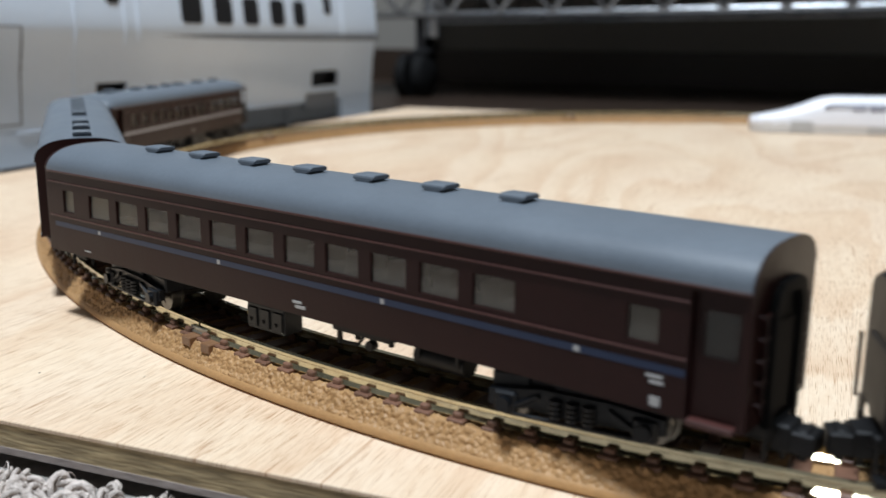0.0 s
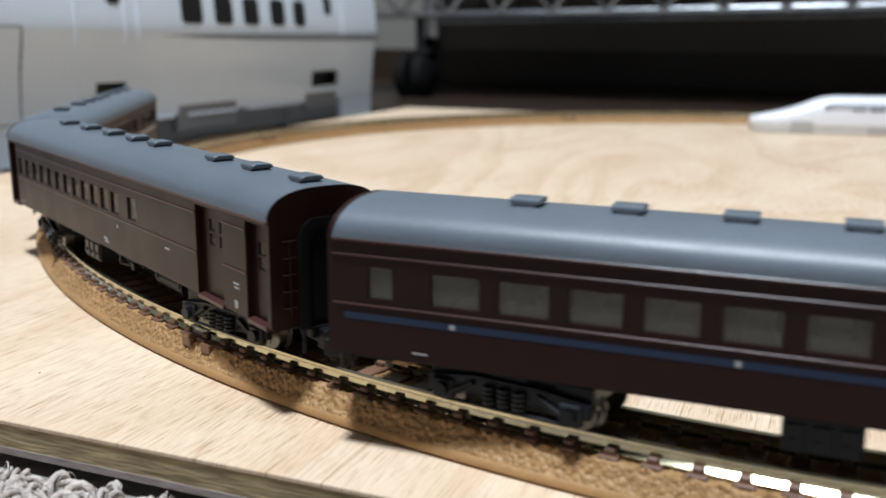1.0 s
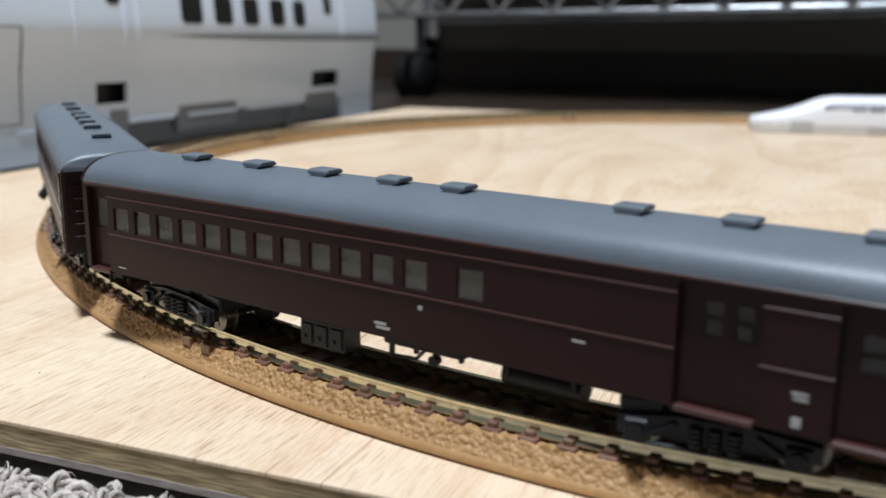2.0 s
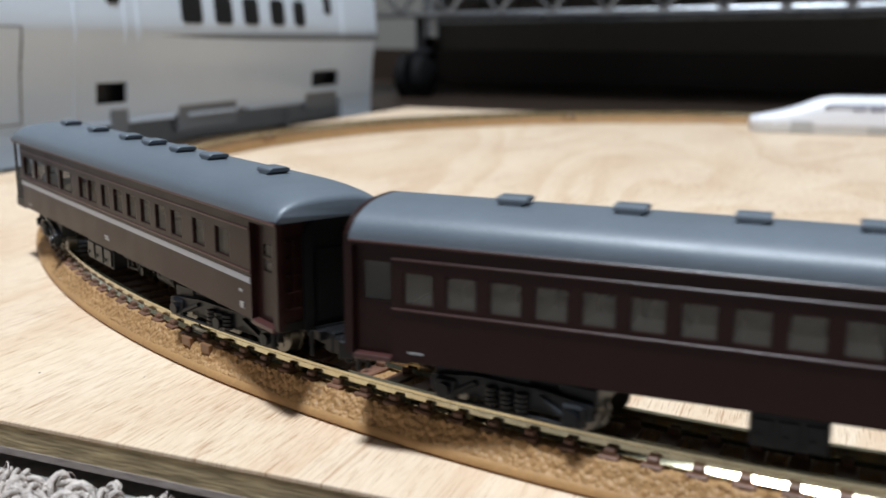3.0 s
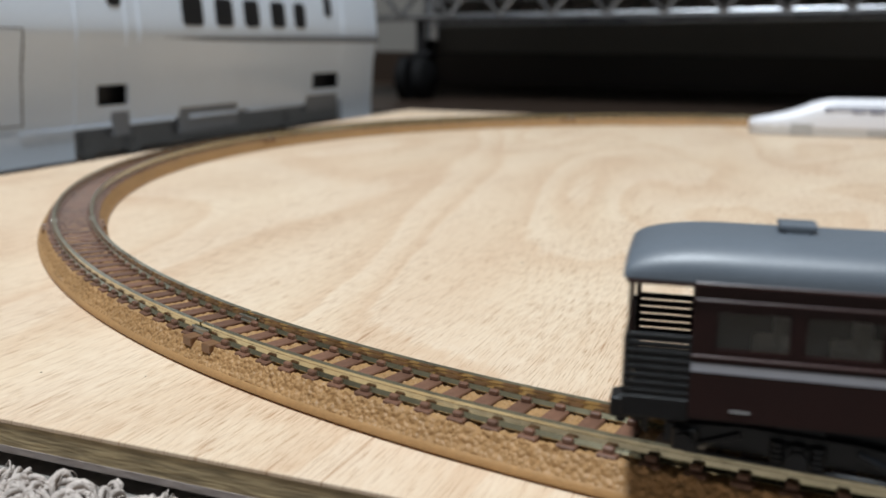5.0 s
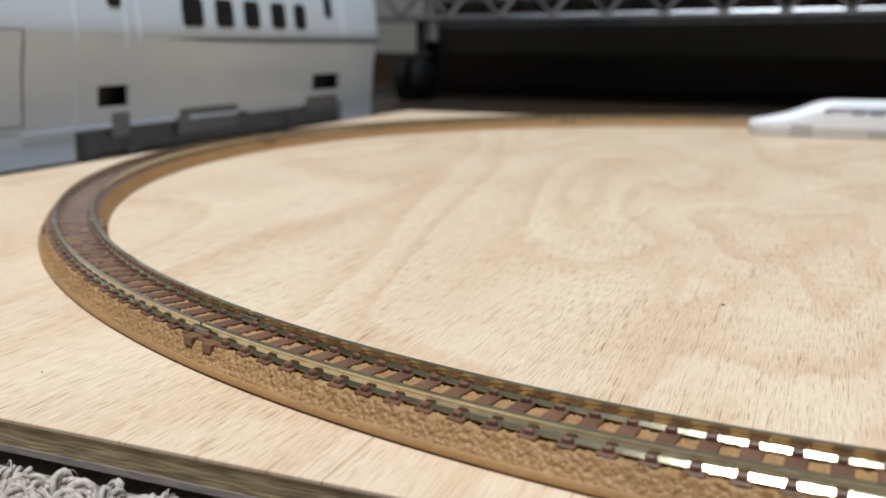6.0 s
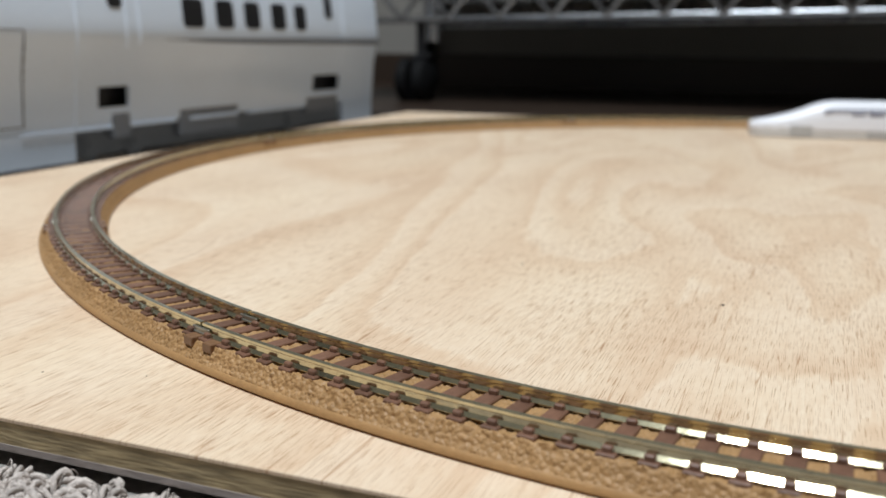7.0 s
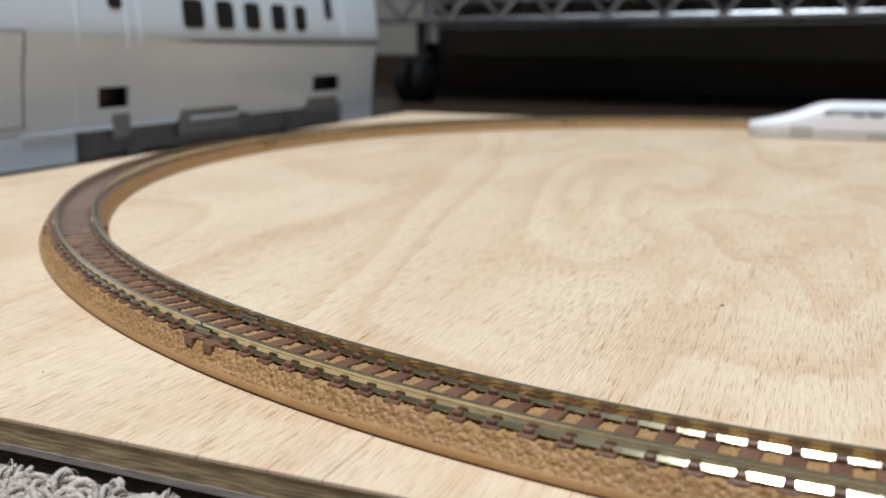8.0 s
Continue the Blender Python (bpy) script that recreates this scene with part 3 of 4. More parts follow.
def coach_side(car, side, x0, x1, windows, doors, sashes, glass):
    """One side: a wall with openings, panes, recessed doors. side -1 is the outer side of the curve."""
    y = side * HALF_W

    def surf(px, pz, d):
        return (px, y - side * d, pz)

    windows = [(a - 0.25, b + 0.25, c - 0.15, d + 0.3) for a, b, c, d in windows]
    holes = list(windows) + [(a, b, SILL + 0.01, EAVE - 1.0) for a, b in doors]
    wall = part("side_wall", panel(bm_(), x0, x1, SILL, EAVE, holes, 0.75, surf), BROWN, car, "dark brown painted side wall")
    for i, (a, b, c, d) in enumerate(windows):
        yy = y - side * 0.42
        part("window_pane", box(bm_(), a, b, min(yy, yy - side * 0.2), max(yy, yy - side * 0.2), c, d), glass, wall)
        fr = bm_()
        yy = sorted((y - side * 0.05, y - side * 0.55))
        for q in ((a, a + 0.18, c, d), (b - 0.18, b, c, d), (a, b, d - 0.18, d), (a, b, c, c + 0.22)):
            box(fr, q[0], q[1], yy[0], yy[1], q[2], q[3])
        part("window_frame", fr, BROWN, wall)
    for a, b in doors:
        yy = y - side * 1.1
        wz = (21.5, 26.8) if b - a < 6 else (21.9, 26.0)
        cx = (a + b) / 2 + 0.3
        half = 2.0 if b - a < 6 else (b - a) * 0.22
        hole = (cx - half, cx + half, *wz)

        def dsurf(px, pz, d):
            return (px, yy - side * d, pz)

        if b - a > 9:
            h = [(a + 2.9, a + 5.0, 22.7, 26.9), (a + 6.6, a + 8.5, 22.7, 26.9)]
        else:
            h = [hole]
        door = part("door", panel(bm_(), a, b, SILL + 0.3, EAVE - 0.9, h, 0.5, dsurf), BROWN, wall, "recessed brown door with a window")
        for q in h:
            part("door_pane", box(bm_(), q[0], q[1], min(yy - side * 0.2, yy - side * 0.4), max(yy - side * 0.2, yy - side * 0.4), q[2], q[3]), PANE if b - a > 9 else DOOR_PANE, wall)
            if b - a > 6:
                ys = sorted((yy + side * 0.05, yy - side * 0.2))
                part("sash_bar", box(bm_(), q[0], q[1], ys[0], ys[1], (q[2] + q[3]) / 2 - 0.2, (q[2] + q[3]) / 2 + 0.2), BROWN, door)
        for j0, j1 in ((a - 0.5, a + 0.03), (b - 0.03, b + 0.5)):
            ys = sorted((y - side * 0.6, yy - side * 0.6))
            part("door_jamb", box(bm_(), j0, j1, ys[0], ys[1], SILL + 0.3, EAVE - 0.5), BROWN, wall)
        part("door_step", box(bm_(), a + 0.2, b - 0.2, min(y - side * 1.4, y + side * 0.25), max(y - side * 1.4, y + side * 0.25), SILL - 0.5, SILL + 0.25, 0.1), BROWN_EDGE, wall, "reddish brown door step")
    # mouldings below and above the windows, cornice under the roof
    spans = []
    edge = x0
    for a, b in sorted(doors):
        spans.append((edge, a))
        edge = b
    spans.append((edge, x1))
    for a, b in spans:
        if b - a < 2:
            continue
        for z in sashes:
            m = bm_()
            ys = sorted((y - side * 0.1, y + side * 0.2))
            box(m, a, b, ys[0], ys[1], z - 0.13, z + 0.13, 0.05)
            part("belt_moulding", m, BROWN_EDGE, wall)
    ys = sorted((y - side * 0.2, y + side * 0.32))
    part("cornice", box(bm_(), x0, x1, ys[0], ys[1], EAVE - 0.55, EAVE - 0.15, 0.1), BROWN_EDGE, wall)
    return wall


def stripe(wall, side, x0, x1, z0, z1, mat, label):
    ys = sorted((side * HALF_W, side * (HALF_W + 0.06)))
    part("waist_band", box(bm_(), x0, x1, ys[0], ys[1], z0, z1), mat, wall, label)


def marks(wall, side, rows):
    """Unreadable white lettering as small bars."""
    ys = sorted((side * (HALF_W - 0.02), side * (HALF_W + 0.10)))
    for x, z, w, h in rows:
        w, h = w * 0.8, h * 0.8
        part("lettering_bar", box(bm_(), x - w / 2, x + w / 2, ys[0], ys[1], z - h / 2, z + h / 2), WHITE, wall, "small white unreadable lettering")


def underfloor(car, x0, x1, boxes):
    part("underframe", box(bm_(), x0 + 1, x1 - 1, -8.3, 8.3, SILL - 0.6, SILL + 0.8), BLACK, car, "black underframe")
    b = box(bm_(), x0 + 14, x1 - 14, -1.2, 1.2, 10.8, SILL - 0.6)
    part("centre_sill", b, BLACK, car)
    for xa, xb, z, kind in boxes:
        for s in (-1, 1):
            b = bm_()
            if kind == "battery":
                box(b, xa, xb, min(s * 8.2, s * 4.2), max(s * 8.2, s * 4.2), z, SILL - 0.5, 0.2)
                box_part = part("battery_box", b, DARK, car, "dark grey battery box with doors")
                n = 3
                for i in range(n):
                    a = xa + (xb - xa) * (i + 0.12) / n
                    d = box(bm_(), a, a + (xb - xa) * 0.76 / n, min(s * 8.2, s * 8.5), max(s * 8.2, s * 8.5), z + 0.5, SILL - 1.2, 0.1)
                    part("battery_door", d, DARK, box_part)
                    part("latch", rod(bm_(), (a + 0.8, s * 8.4, z + 1.6), (a + 0.8, s * 8.75, z + 1.6), 0.35, 6), DARK, box_part)
            elif kind == "tank":
                rod(b, (xa, s * 5.5, z + 1.7), (xb, s * 5.5, z + 1.7), 1.7, 14)
                for xx in (xa + 1, xb - 1):
                    box(b, xx - 0.3, xx + 0.3, s * 5.5 - 1.8, s * 5.5 + 1.8, z + 1.5, SILL - 0.5)
                part("air_tank", b, BLACK, car, smooth=True)
            else:
                # a beam close under the floor with levers, hangers and a low pipe
                box(b, xa, xb, s * 6.5 - 1.0, s * 6.5 + 1.0, SILL - 1.7, SILL - 0.55, 0.2)
                for q, low in ((0.06, 2.4), (0.38, 1.0), (0.62, 1.5), (0.94, 0.8)):
                    x = xa + (xb - xa) * q
                    box(b, x - 0.35, x + 0.35, s * 6.5 - 0.4, s * 6.5 + 0.4, SILL - 1.6 - low, SILL - 1.5, 0.12)
                rod(b, (xa + (xb - xa) * 0.06, s * 6.5, SILL - 3.7), (xa + (xb - xa) * 0.38, s * 6.5, SILL - 3.4), 0.3, 6)
                rod(b, (xa + (xb - xa) * 0.38, s * 6.5, SILL - 3.4), (xa + (xb - xa) * 0.5, s * 6.5, SILL - 1.6), 0.3, 6)
                rod(b, (xa + (xb - xa) * 0.62, s * 6.0, SILL - 2.9), (xa + (xb - xa) * 0.62, s * 7.3, SILL - 2.9), 0.8, 10)
                part("brake_rigging", b, BLACK, car)


def interior(car, x0, x1, seats, top):
    """A moulded floor with seats in pairs; top is the height of their backs."""
    part("interior_floor", box(bm_(), x0 + 2, x1 - 2, -8, 8, 14.6, 15.6), SEAT, car, "cream moulded interior floor")
    first = None
    for x in seats:
        for s in (-1, 1):
            at = mm(x, s * 5.2, 0)
            if first is None:
                b = bm_()
                box(b, -1.9, 1.9, -3.0, 3.1, 15.6, top, 0.3)
                box(b, -2.6, 2.6, -2.9, 2.9, 15.6, 18.6, 0.3)
                first = part("seat", b, SEAT, car, "cream moulded seat", at=at)
            else:
                again(first, car, at)


SWING = math.degrees(math.asin(BOGIES / 2 / RADIUS))


def passenger_coach():
    car = thing("passenger_coach", "dark brown passenger coach with a thin blue band", "model coach", group="coaches of the train")
    x0, x1 = -72.5, 70.15
    wins = [(-57.4 + 9.07 * i, -51.0 + 9.07 * i, 21.7, 25.9) for i in range(11)]
    for side in (-1, 1):
        w = coach_side(car, side, x0 + 0.8, x1 - 0.19, wins + [(-66.4, -63.0, 21.8, 26.0), (55.6, 59.4, 21.9, 26.0)], [(63.2, 69.1)], (20.9, 27.6), GREY_PANE)
        stripe(w, side, -70.0, 63.0, 18.85, 19.75, BLUE, "deep blue waist band")
        marks(w, side, [(-54.5, 19.3, 0.9, 0.8), (-19.2, 19.3, 0.9, 0.9), (17.3, 19.3, 0.9, 0.9), (49.0, 19.3, 1.0, 0.9), (-0.4, 15.9, 2.4, 0.5),
                        (0.3, 15.2, 2.8, 0.6), (59.5, 15.2, 1.6, 1.5), (59.3, 18.2, 2.6, 0.45), (59.6, 17.5, 2.2, 0.5), (-59.0, 15.1, 2.6, 0.22)])
    end_wall(car, x0, -1, full=True)
    end_wall(car, x1, 1, full=True)
    coach_roof(car, x0, x1, False, [-47.6, -34.3, -20.7, -7.1, 6.4, 20.0, 33.6])
    underfloor(car, x0, x1, [(-14, -5, 9.0, "battery"), (5, 17, 9.8, "rod"), (21, 30, 9.8, "tank")])
    interior(car, x0, 44, [-54.2 + 9.07 * i for i in range(11)], 21.4)
    for x, s in ((-BOGIES / 2, -1), (BOGIES / 2, 1)):
        bogie(car, x, 2, s * SWING)
    coupler(car, x0, -1)
    coupler(car, x1, 1)
    return car


def baggage_coach():
    car = thing("baggage_coach", "plain dark brown coach with a baggage compartment", "model coach", group="coaches of the train")
    x0, x1 = -70.4, 68.0
    wins = [(-61.6 + 5.9 * i, -57.7 + 5.9 * i, 21.6, 25.7) for i in range(12)] + [(12.3, 16.3, 21.7, 25.8)]
    for side in (-1, 1):
        w = coach_side(car, side, x0 + 0.8, x1 - 0.19, wins, [(-69.2, -63.4), (42.9, 52.6), (60.6, 67.0)], (20.9, 27.6), GREY_PANE)
        marks(w, side, [(6.2, 19.3, 0.8, 0.8), (-0.9, 15.8, 2.6, 0.5), (-0.4, 15.2, 3.0, 0.5), (30.6, 19.3, 2.2, 0.4), (57.0, 15.3, 1.3, 1.5),
                        (57.2, 18.6, 2.2, 0.4), (57.3, 18.0, 2.0, 0.4), (-60.0, 15.1, 2.6, 0.22)])
    end_wall(car, x0, -1, full=True)
    end_wall(car, x1, 1, full=True)
    coach_roof(car, x0, x1, False, [-49.8, -34.4, -19.7, -5.8, 5.9, 32.7, 46.6, 62.4])
    underfloor(car, x0, x1, [(-18, -9, 9.0, "battery"), (-2, 12, 9.8, "rod"), (18, 30, 9.8, "tank")])
    interior(car, x0, 20, [-59.6 + 5.9 * i for i in range(12)], 21.4)
    for x, s in ((-BOGIES / 2, -1), (BOGIES / 2, 1)):
        bogie(car, x, 2, s * SWING)
    coupler(car, x0, -1)
    coupler(car, x1, 1)
    return car


def observation_coach():
    car = thing("observation_coach", "dark brown observation coach with a white band and open rear platform", "model coach", group="coaches of the train")
    x0, x1, back = -60.1, 68.5, -67.6
    wins = [(-57.5 + 9.35 * i, -49.9 + 9.35 * i, 22.1, 26.4) for i in range(4)]
    wins += [(-16.5, -12.1, 22.1, 26.4), (-10.8, -6.5, 22.1, 26.4)] + [(-3.0 + 6.9 * i, 1.1 + 6.9 * i, 22.2, 26.4) for i in range(6)]
    wins += [(40.3, 44.4, 22.2, 26.4), (48.7, 53.3, 22.2, 26.4)]
    for side in (-1, 1):
        w = coach_side(car, side, x0, x1, wins, [(60.3, 67.3)], (21.3, 27.8), PANE)
        stripe(w, side, x0, 60.1, 19.45, 20.45, WHITE_BAND, "greyish white waist band")
        marks(w, side, [(-1.7, 16.2, 2.6, 0.4), (-1.4, 15.7, 2.8, 0.5), (57.2, 15.6, 1.4, 1.2), (57.0, 17.8, 1.2, 0.5), (-54.5, 15.1, 2.8, 0.2)])
    saloon_end(car, x0 + 0.75)
    saloon_seats(car)
    end_wall(car, x1 - 1.2, 1, True, 0.5)
    coach_roof(car, back - 0.4, x1, True, [-49.2, -30.3, -10.5, 2.0, 15.6, 29.1, 50.8])
    # open platform: floor, apron, posts, slatted railing
    part("platform_floor", box(bm_(), back + 0.6, x0 + 0.2, -9.0, 9.0, 13.6, 14.6, 0.15), BLACK, car, "black platform floor")
    b = bm_()
    for s in (-1, 1):
        ys = sorted((s * 9.2, s * 8.8))
        box(b, back + 0.1, x0, ys[0], ys[1], 13.2, 15.8, 0.1)
    box(b, back, back + 0.4, -9.2, 9.2, 13.2, 15.8, 0.1)
    part("apron", b, BLACK, car, "black platform apron plate")
    for s in (-1, 1):
        part("post", rod(bm_(), (back + 0.6, s * 8.7, 14.0), (back + 0.6, s * 8.7, EAVE), 0.32, 8), BROWN, car)
        ys = sorted((s * 8.5, s * 9.4))
        part("canopy_beam", box(bm_(), back, x0, ys[0], ys[1], EAVE - 0.9, EAVE - 0.1, 0.1), BROWN_EDGE, car)
        for k in range(8):
            z = 16.3 + k * 0.95
            part("railing_slat", box(bm_(), back + 0.3, x0, s * 8.9 - 0.2, s * 8.9 + 0.2, z - 0.37, z + 0.37, 0.08), BLACK, car)
        for k in (0, 3):
            part("railing_post", rod(bm_(), (back + 0.6 + k * 2.3, s * 8.9, 15), (back + 0.6 + k * 2.3, s * 8.9, 23.3), 0.2, 6), BLACK, car)
    part("canopy_edge", box(bm_(), back - 0.1, back + 0.6, -8.8, 8.8, EAVE - 0.9, EAVE - 0.1, 0.1), BROWN_EDGE, car)
    for k in range(8):
        # the rear slats rise in a low arch
        z = 16.3 + k * 0.83
        b = bm_()
        n = 8
        for i in range(n):
            ya, yb = -8.8 + 17.6 * i / n, -8.8 + 17.6 * (i + 1) / n
            za, zb = [z + 0.07 * k * (1 - (yy / 8.8) ** 2) for yy in (ya, yb)]
            rod(b, (back + 0.2, ya, za), (back + 0.2, yb, zb), 0.3, 6)
        part("railing_slat", b, BLACK, car)
    for k in range(3):
        y = -8.6 + k * 8.6
        part("railing_post", rod(bm_(), (back + 0.2, y, 15), (back + 0.2, y, 22.9 + 0.6 * (1 - (y / 8.8) ** 2)), 0.2, 6), BLACK, car)
    underfloor(car, x0, x1, [(-17.6, -2.6, 8.8, "battery"), (1, 16, 9.8, "rod"), (17.5, 25, 10.2, "tank")])
    interior(car, x0, x1, [-0.2 + 6.9 * i for i in range(6)], 23.9)
    for x, s in ((-BOGIES / 2, -1), (BOGIES / 2 - 2.0, 1)):
        bogie(car, x, 3, s * SWING)
    coupler(car, back + 3.4, -1)
    coupler(car, x1, 1)
    return car


def locomotive():
    """The engine ahead, of which little more than the rear end is seen."""
    car = thing("locomotive", "black model locomotive coupled ahead of the coaches", "model locomotive")
    L = 52.0
    b = bm_()
    prof = []
    for i in range(17):
        a = math.pi * i / 16
        c, s = math.cos(a), math.sin(a)
        prof.append((math.copysign(abs(c) ** 0.5, c) * 9.0, 27.5 + s ** 0.8 * 3.5))
    prof += [(-9.0, 14.0), (9.0, 14.0)]
    rings = [[(x, y * k, z if z < 20 else 14 + (z - 14) * k) for y, z in prof] for x, k in ((-L, 0.93), (-L + 2, 1.0), (L - 2, 1.0), (L, 0.93))]
    part("body", loft(b, rings, closed=True), BLACK, car, "satin black body shell", smooth=True, sharp=0.5)
    part("end_panel", box(bm_(), -L - 0.35, -L + 0.1, -5.5, 5.5, 15.5, 23.0, 0.3), LOCO_END, car, "grey brown end panel")
    part("underframe", box(bm_(), -L + 1, L - 1, -8, 8, 11.6, 14.0, 0.2), BLACK, car)
    for y in (-7.5, 7.5):
        part("handrail", rod(bm_(), (-L - 0.8, y, 14), (-L - 0.8, y, 22), 0.25, 6), BLACK, car)
        part("buffer_step", box(bm_(), -L - 1.5, -L + 0.5, y - 1.2, y + 1.2, 9.4, 10.2), BLACK, car)
        part("step_hanger", box(bm_(), -L - 0.2, -L + 0.2, y - 1.1, y + 1.1, 9.8, 14.0), BLACK, car)
    for x in (-32.0, 0.0, 32.0):
        part("roof_hatch", box(bm_(), x - 5, x + 5, -4, 4, 30.2, 32.0, 0.4), DARK, car)
    for s in (-1, 1):
        ys = sorted((s * 8.9, s * 9.15))
        for x in (-42, -22, 0, 22, 42):
            part("side_grille", box(bm_(), x - 5, x + 5, ys[0], ys[1], 20, 26, 0.1), DARK, car)
    for x, s in ((-31, -1), (31, 1)):
        bogie(car, x, 2, s * 6.4)
    coupler(car, -L, -1)
    coupler(car, L, 1)
    return car


# ---- the big white toy train car beside the board ----


def big_toy():
    t = thing("toy_train_car", "large white toy bullet train car standing on the carpet", "toy train", mm(-204.2, 436.4, 0, 0, 0, 66.7))
    x0, x1, top = -150.0, 366.0, 128.0
    depth_in = 84.0

    def bulge(z):
        """How far the flank leans out at a height."""
        return float(np.interp(z, (0, 10, 33, 38, 47, 56, 60, 75, 95, 118), (0.0, 0.8, 2.6, 3.0, 4.6, 6.3, 6.5, 5.2, 2.2, -3.0)))

    def surf(px, pz, d):
        return (px, bulge(pz) * -1 + d, pz)

    zs = [10.3, 16, 33, 38, 42.5, 47, 51.5, 56, 60, 66, 75, 85, 95, 106, 118]
    holes = [(62, 85, 19.8, 30.6), (274, 312, 19.4, 30.4)]
    b = bm_()
    fill = [(x0, x0, z, z) for z in zs]
    extra = [(x, x, 10.3, 10.3) for x in (-100, -50, 0, 50, 110, 330)]
    panel(b, x0, x1, 10.3, 118, holes + fill + extra, 2.0, surf)
    side = part("side_wall", b, TOY_WHITE, t, "glossy white moulded plastic flank", smooth=True, sharp=0.5)
    # the rest of the shell: roof, far flank, ends
    b = bm_()
    ring = [(-3.0, 118.0), (4, 126.5), (16, 131), (depth_in / 2, 133), (depth_in - 16, 131), (depth_in - 4, 126.5), (depth_in + 3, 118), (depth_in + 3, 60), (depth_in, 10.3)]
    inner = [(y + (1.8 if y < depth_in / 2 else -1.8), z - (1.8 if z > 119 else 0)) for y, z in reversed(ring)]
    loft(b, [[(x, y, z) for y, z in ring + inner] for x in (x0, x1)], closed=True)
    part("roof_shell", b, TOY_WHITE, t, smooth=True, sharp=0.6)
    for x in (x0 + 1, x1 - 2):
        part("end_plate", box(bm_(), x, x + 1.6, 0.8, depth_in - 1, 8, 124), TOY_WHITE, t)
    part("dark_lining", box(bm_(), x0 + 4, x1 - 6, 6, 8, 12, 112), TOY_BLACK, t, "black inner lining behind the windows")
    for a, c, z0, z1 in ((128, 147, 61.5, 78), (159, 176.5, 61.5, 78), (188, 204.5, 61.5, 78), (218, 234.5, 61.5, 78), (246, 260, 61.5, 78), (286.5, 296.5, 70, 88), (69, 79.5, 70.5, 88)):
        b = bm_()
        outline, r = [], 3.2
        for cx, cz, q in ((c - r, z1 - r, 0), (a + r, z1 - r, 1), (a + r, z0 + r, 2), (c - r, z0 + r, 3)):
            for k in range(5):
                an = math.pi / 2 * (q + k / 4)
                outline.append((cx + r * math.cos(an), cz + r * math.sin(an)))
        loft(b, [[(x, -bulge(z) - 0.35, z) for x, z in outline], [(x, -bulge(z) + 0.8, z) for x, z in outline]], closed=True)
        part("window", b, TOY_BLACK, side, "rounded black window")
    # skirt ledge and pale lip
    for a, c in ((11, 124), (136, 184), (196, 264)):
        part("skirt_lip", box(bm_(), a, c, -1.6, 3, 8.6, 10.6, 0.4), TOY_WHITE, side)
    part("skirt", box(bm_(), x0, 46, -0.8, 3.5, -6.2, 10.3, 0.5), TOY_WHITE, side, "white lower skirt panel")
    part("skirt", box(bm_(), 318, x1, -0.8, 3.5, -6.2, 10.3, 0.5), TOY_WHITE, side)
    part("underframe", box(bm_(), 46, 345, 3, depth_in - 4, -5.0, 10.0, 0.6), TOY_GREY, t, "grey plastic underframe")
    part("equipment_box", box(bm_(), 127, 184, -1.2, 3, 0.5, 17.5, 0.6), TOY_BAND, side, "grey equipment box")
    part("equipment_box", box(bm_(), 266, 310, -1.2, 3, 5.0, 18.5, 0.6), TOY_BAND, side)
    part("step_block", box(bm_(), 72, 85, -2.2, 3, 3.5, 16.5, 0.6), TOY_BAND, side)
    # thin groove lines of the cab door and panel seams
    b = bm_()
    for q in ((-60, 13.5, 58.2, 58.9), (-60, 13.5, 13.4, 14.1), (12.9, 13.6, 13.5, 58.8)):
        z_mid = (q[2] + q[3]) / 2
        y = -bulge(min(z_mid, 58)) - 0.12
        if q[1] - q[0] < 2:
            for k in range(9):
                za, zb = q[2] + (q[3] - q[2]) * k / 9, q[2] + (q[3] - q[2]) * (k + 1) / 9
                ym = -max(bulge(za), bulge(zb)) - 0.2
                box(b, q[0], q[1], ym, ym + 0.8, za, zb)
        else:
            box(b, q[0], q[1], y - 0.1, y + 0.7, q[2], q[3])
    part("door_outline", b, TOY_GREY, side, "thin dark door outline")
    for x, z0, z1 in ((47, 10.5, 100), (92, 52, 100), (82, 50, 100), (312, 36, 100)):
        b = bm_()
        n = 12
        ring = [[(x - 1.3, -bulge(z) + 0.1, z), (x - 0.6, -bulge(z) - 0.6, z), (x + 0.6, -bulge(z) - 0.6, z), (x + 1.3, -bulge(z) + 0.1, z), (x, -bulge(z) + 1.0, z)]
                for z in [z0 + (z1 - z0) * i / n for i in range(n + 1)]]
        part("panel_seam", loft(b, ring, closed=True), TOY_WHITE, side, smooth=True)
    # long tapered grey ridge below the windows
    b = bm_()
    rings = []
    for x, h, o in ((112, 0.2, 0.05), (150, 1.6, 1.0), (220, 2.4, 1.8), (300, 2.8, 2.2), (365.5, 3.0, 2.2)):
        zc = 54.6
        y = -bulge(zc)
        rings.append([(x, y + 0.5, zc - h), (x, y - o, zc - h * 0.3), (x, y - o, zc + h * 0.3), (x, y + 0.5, zc + h * 0.8)])
    part("side_ridge", loft(b, rings, closed=True), TOY_RIDGE, side, "long tapered dark grey ridge")
    first = None
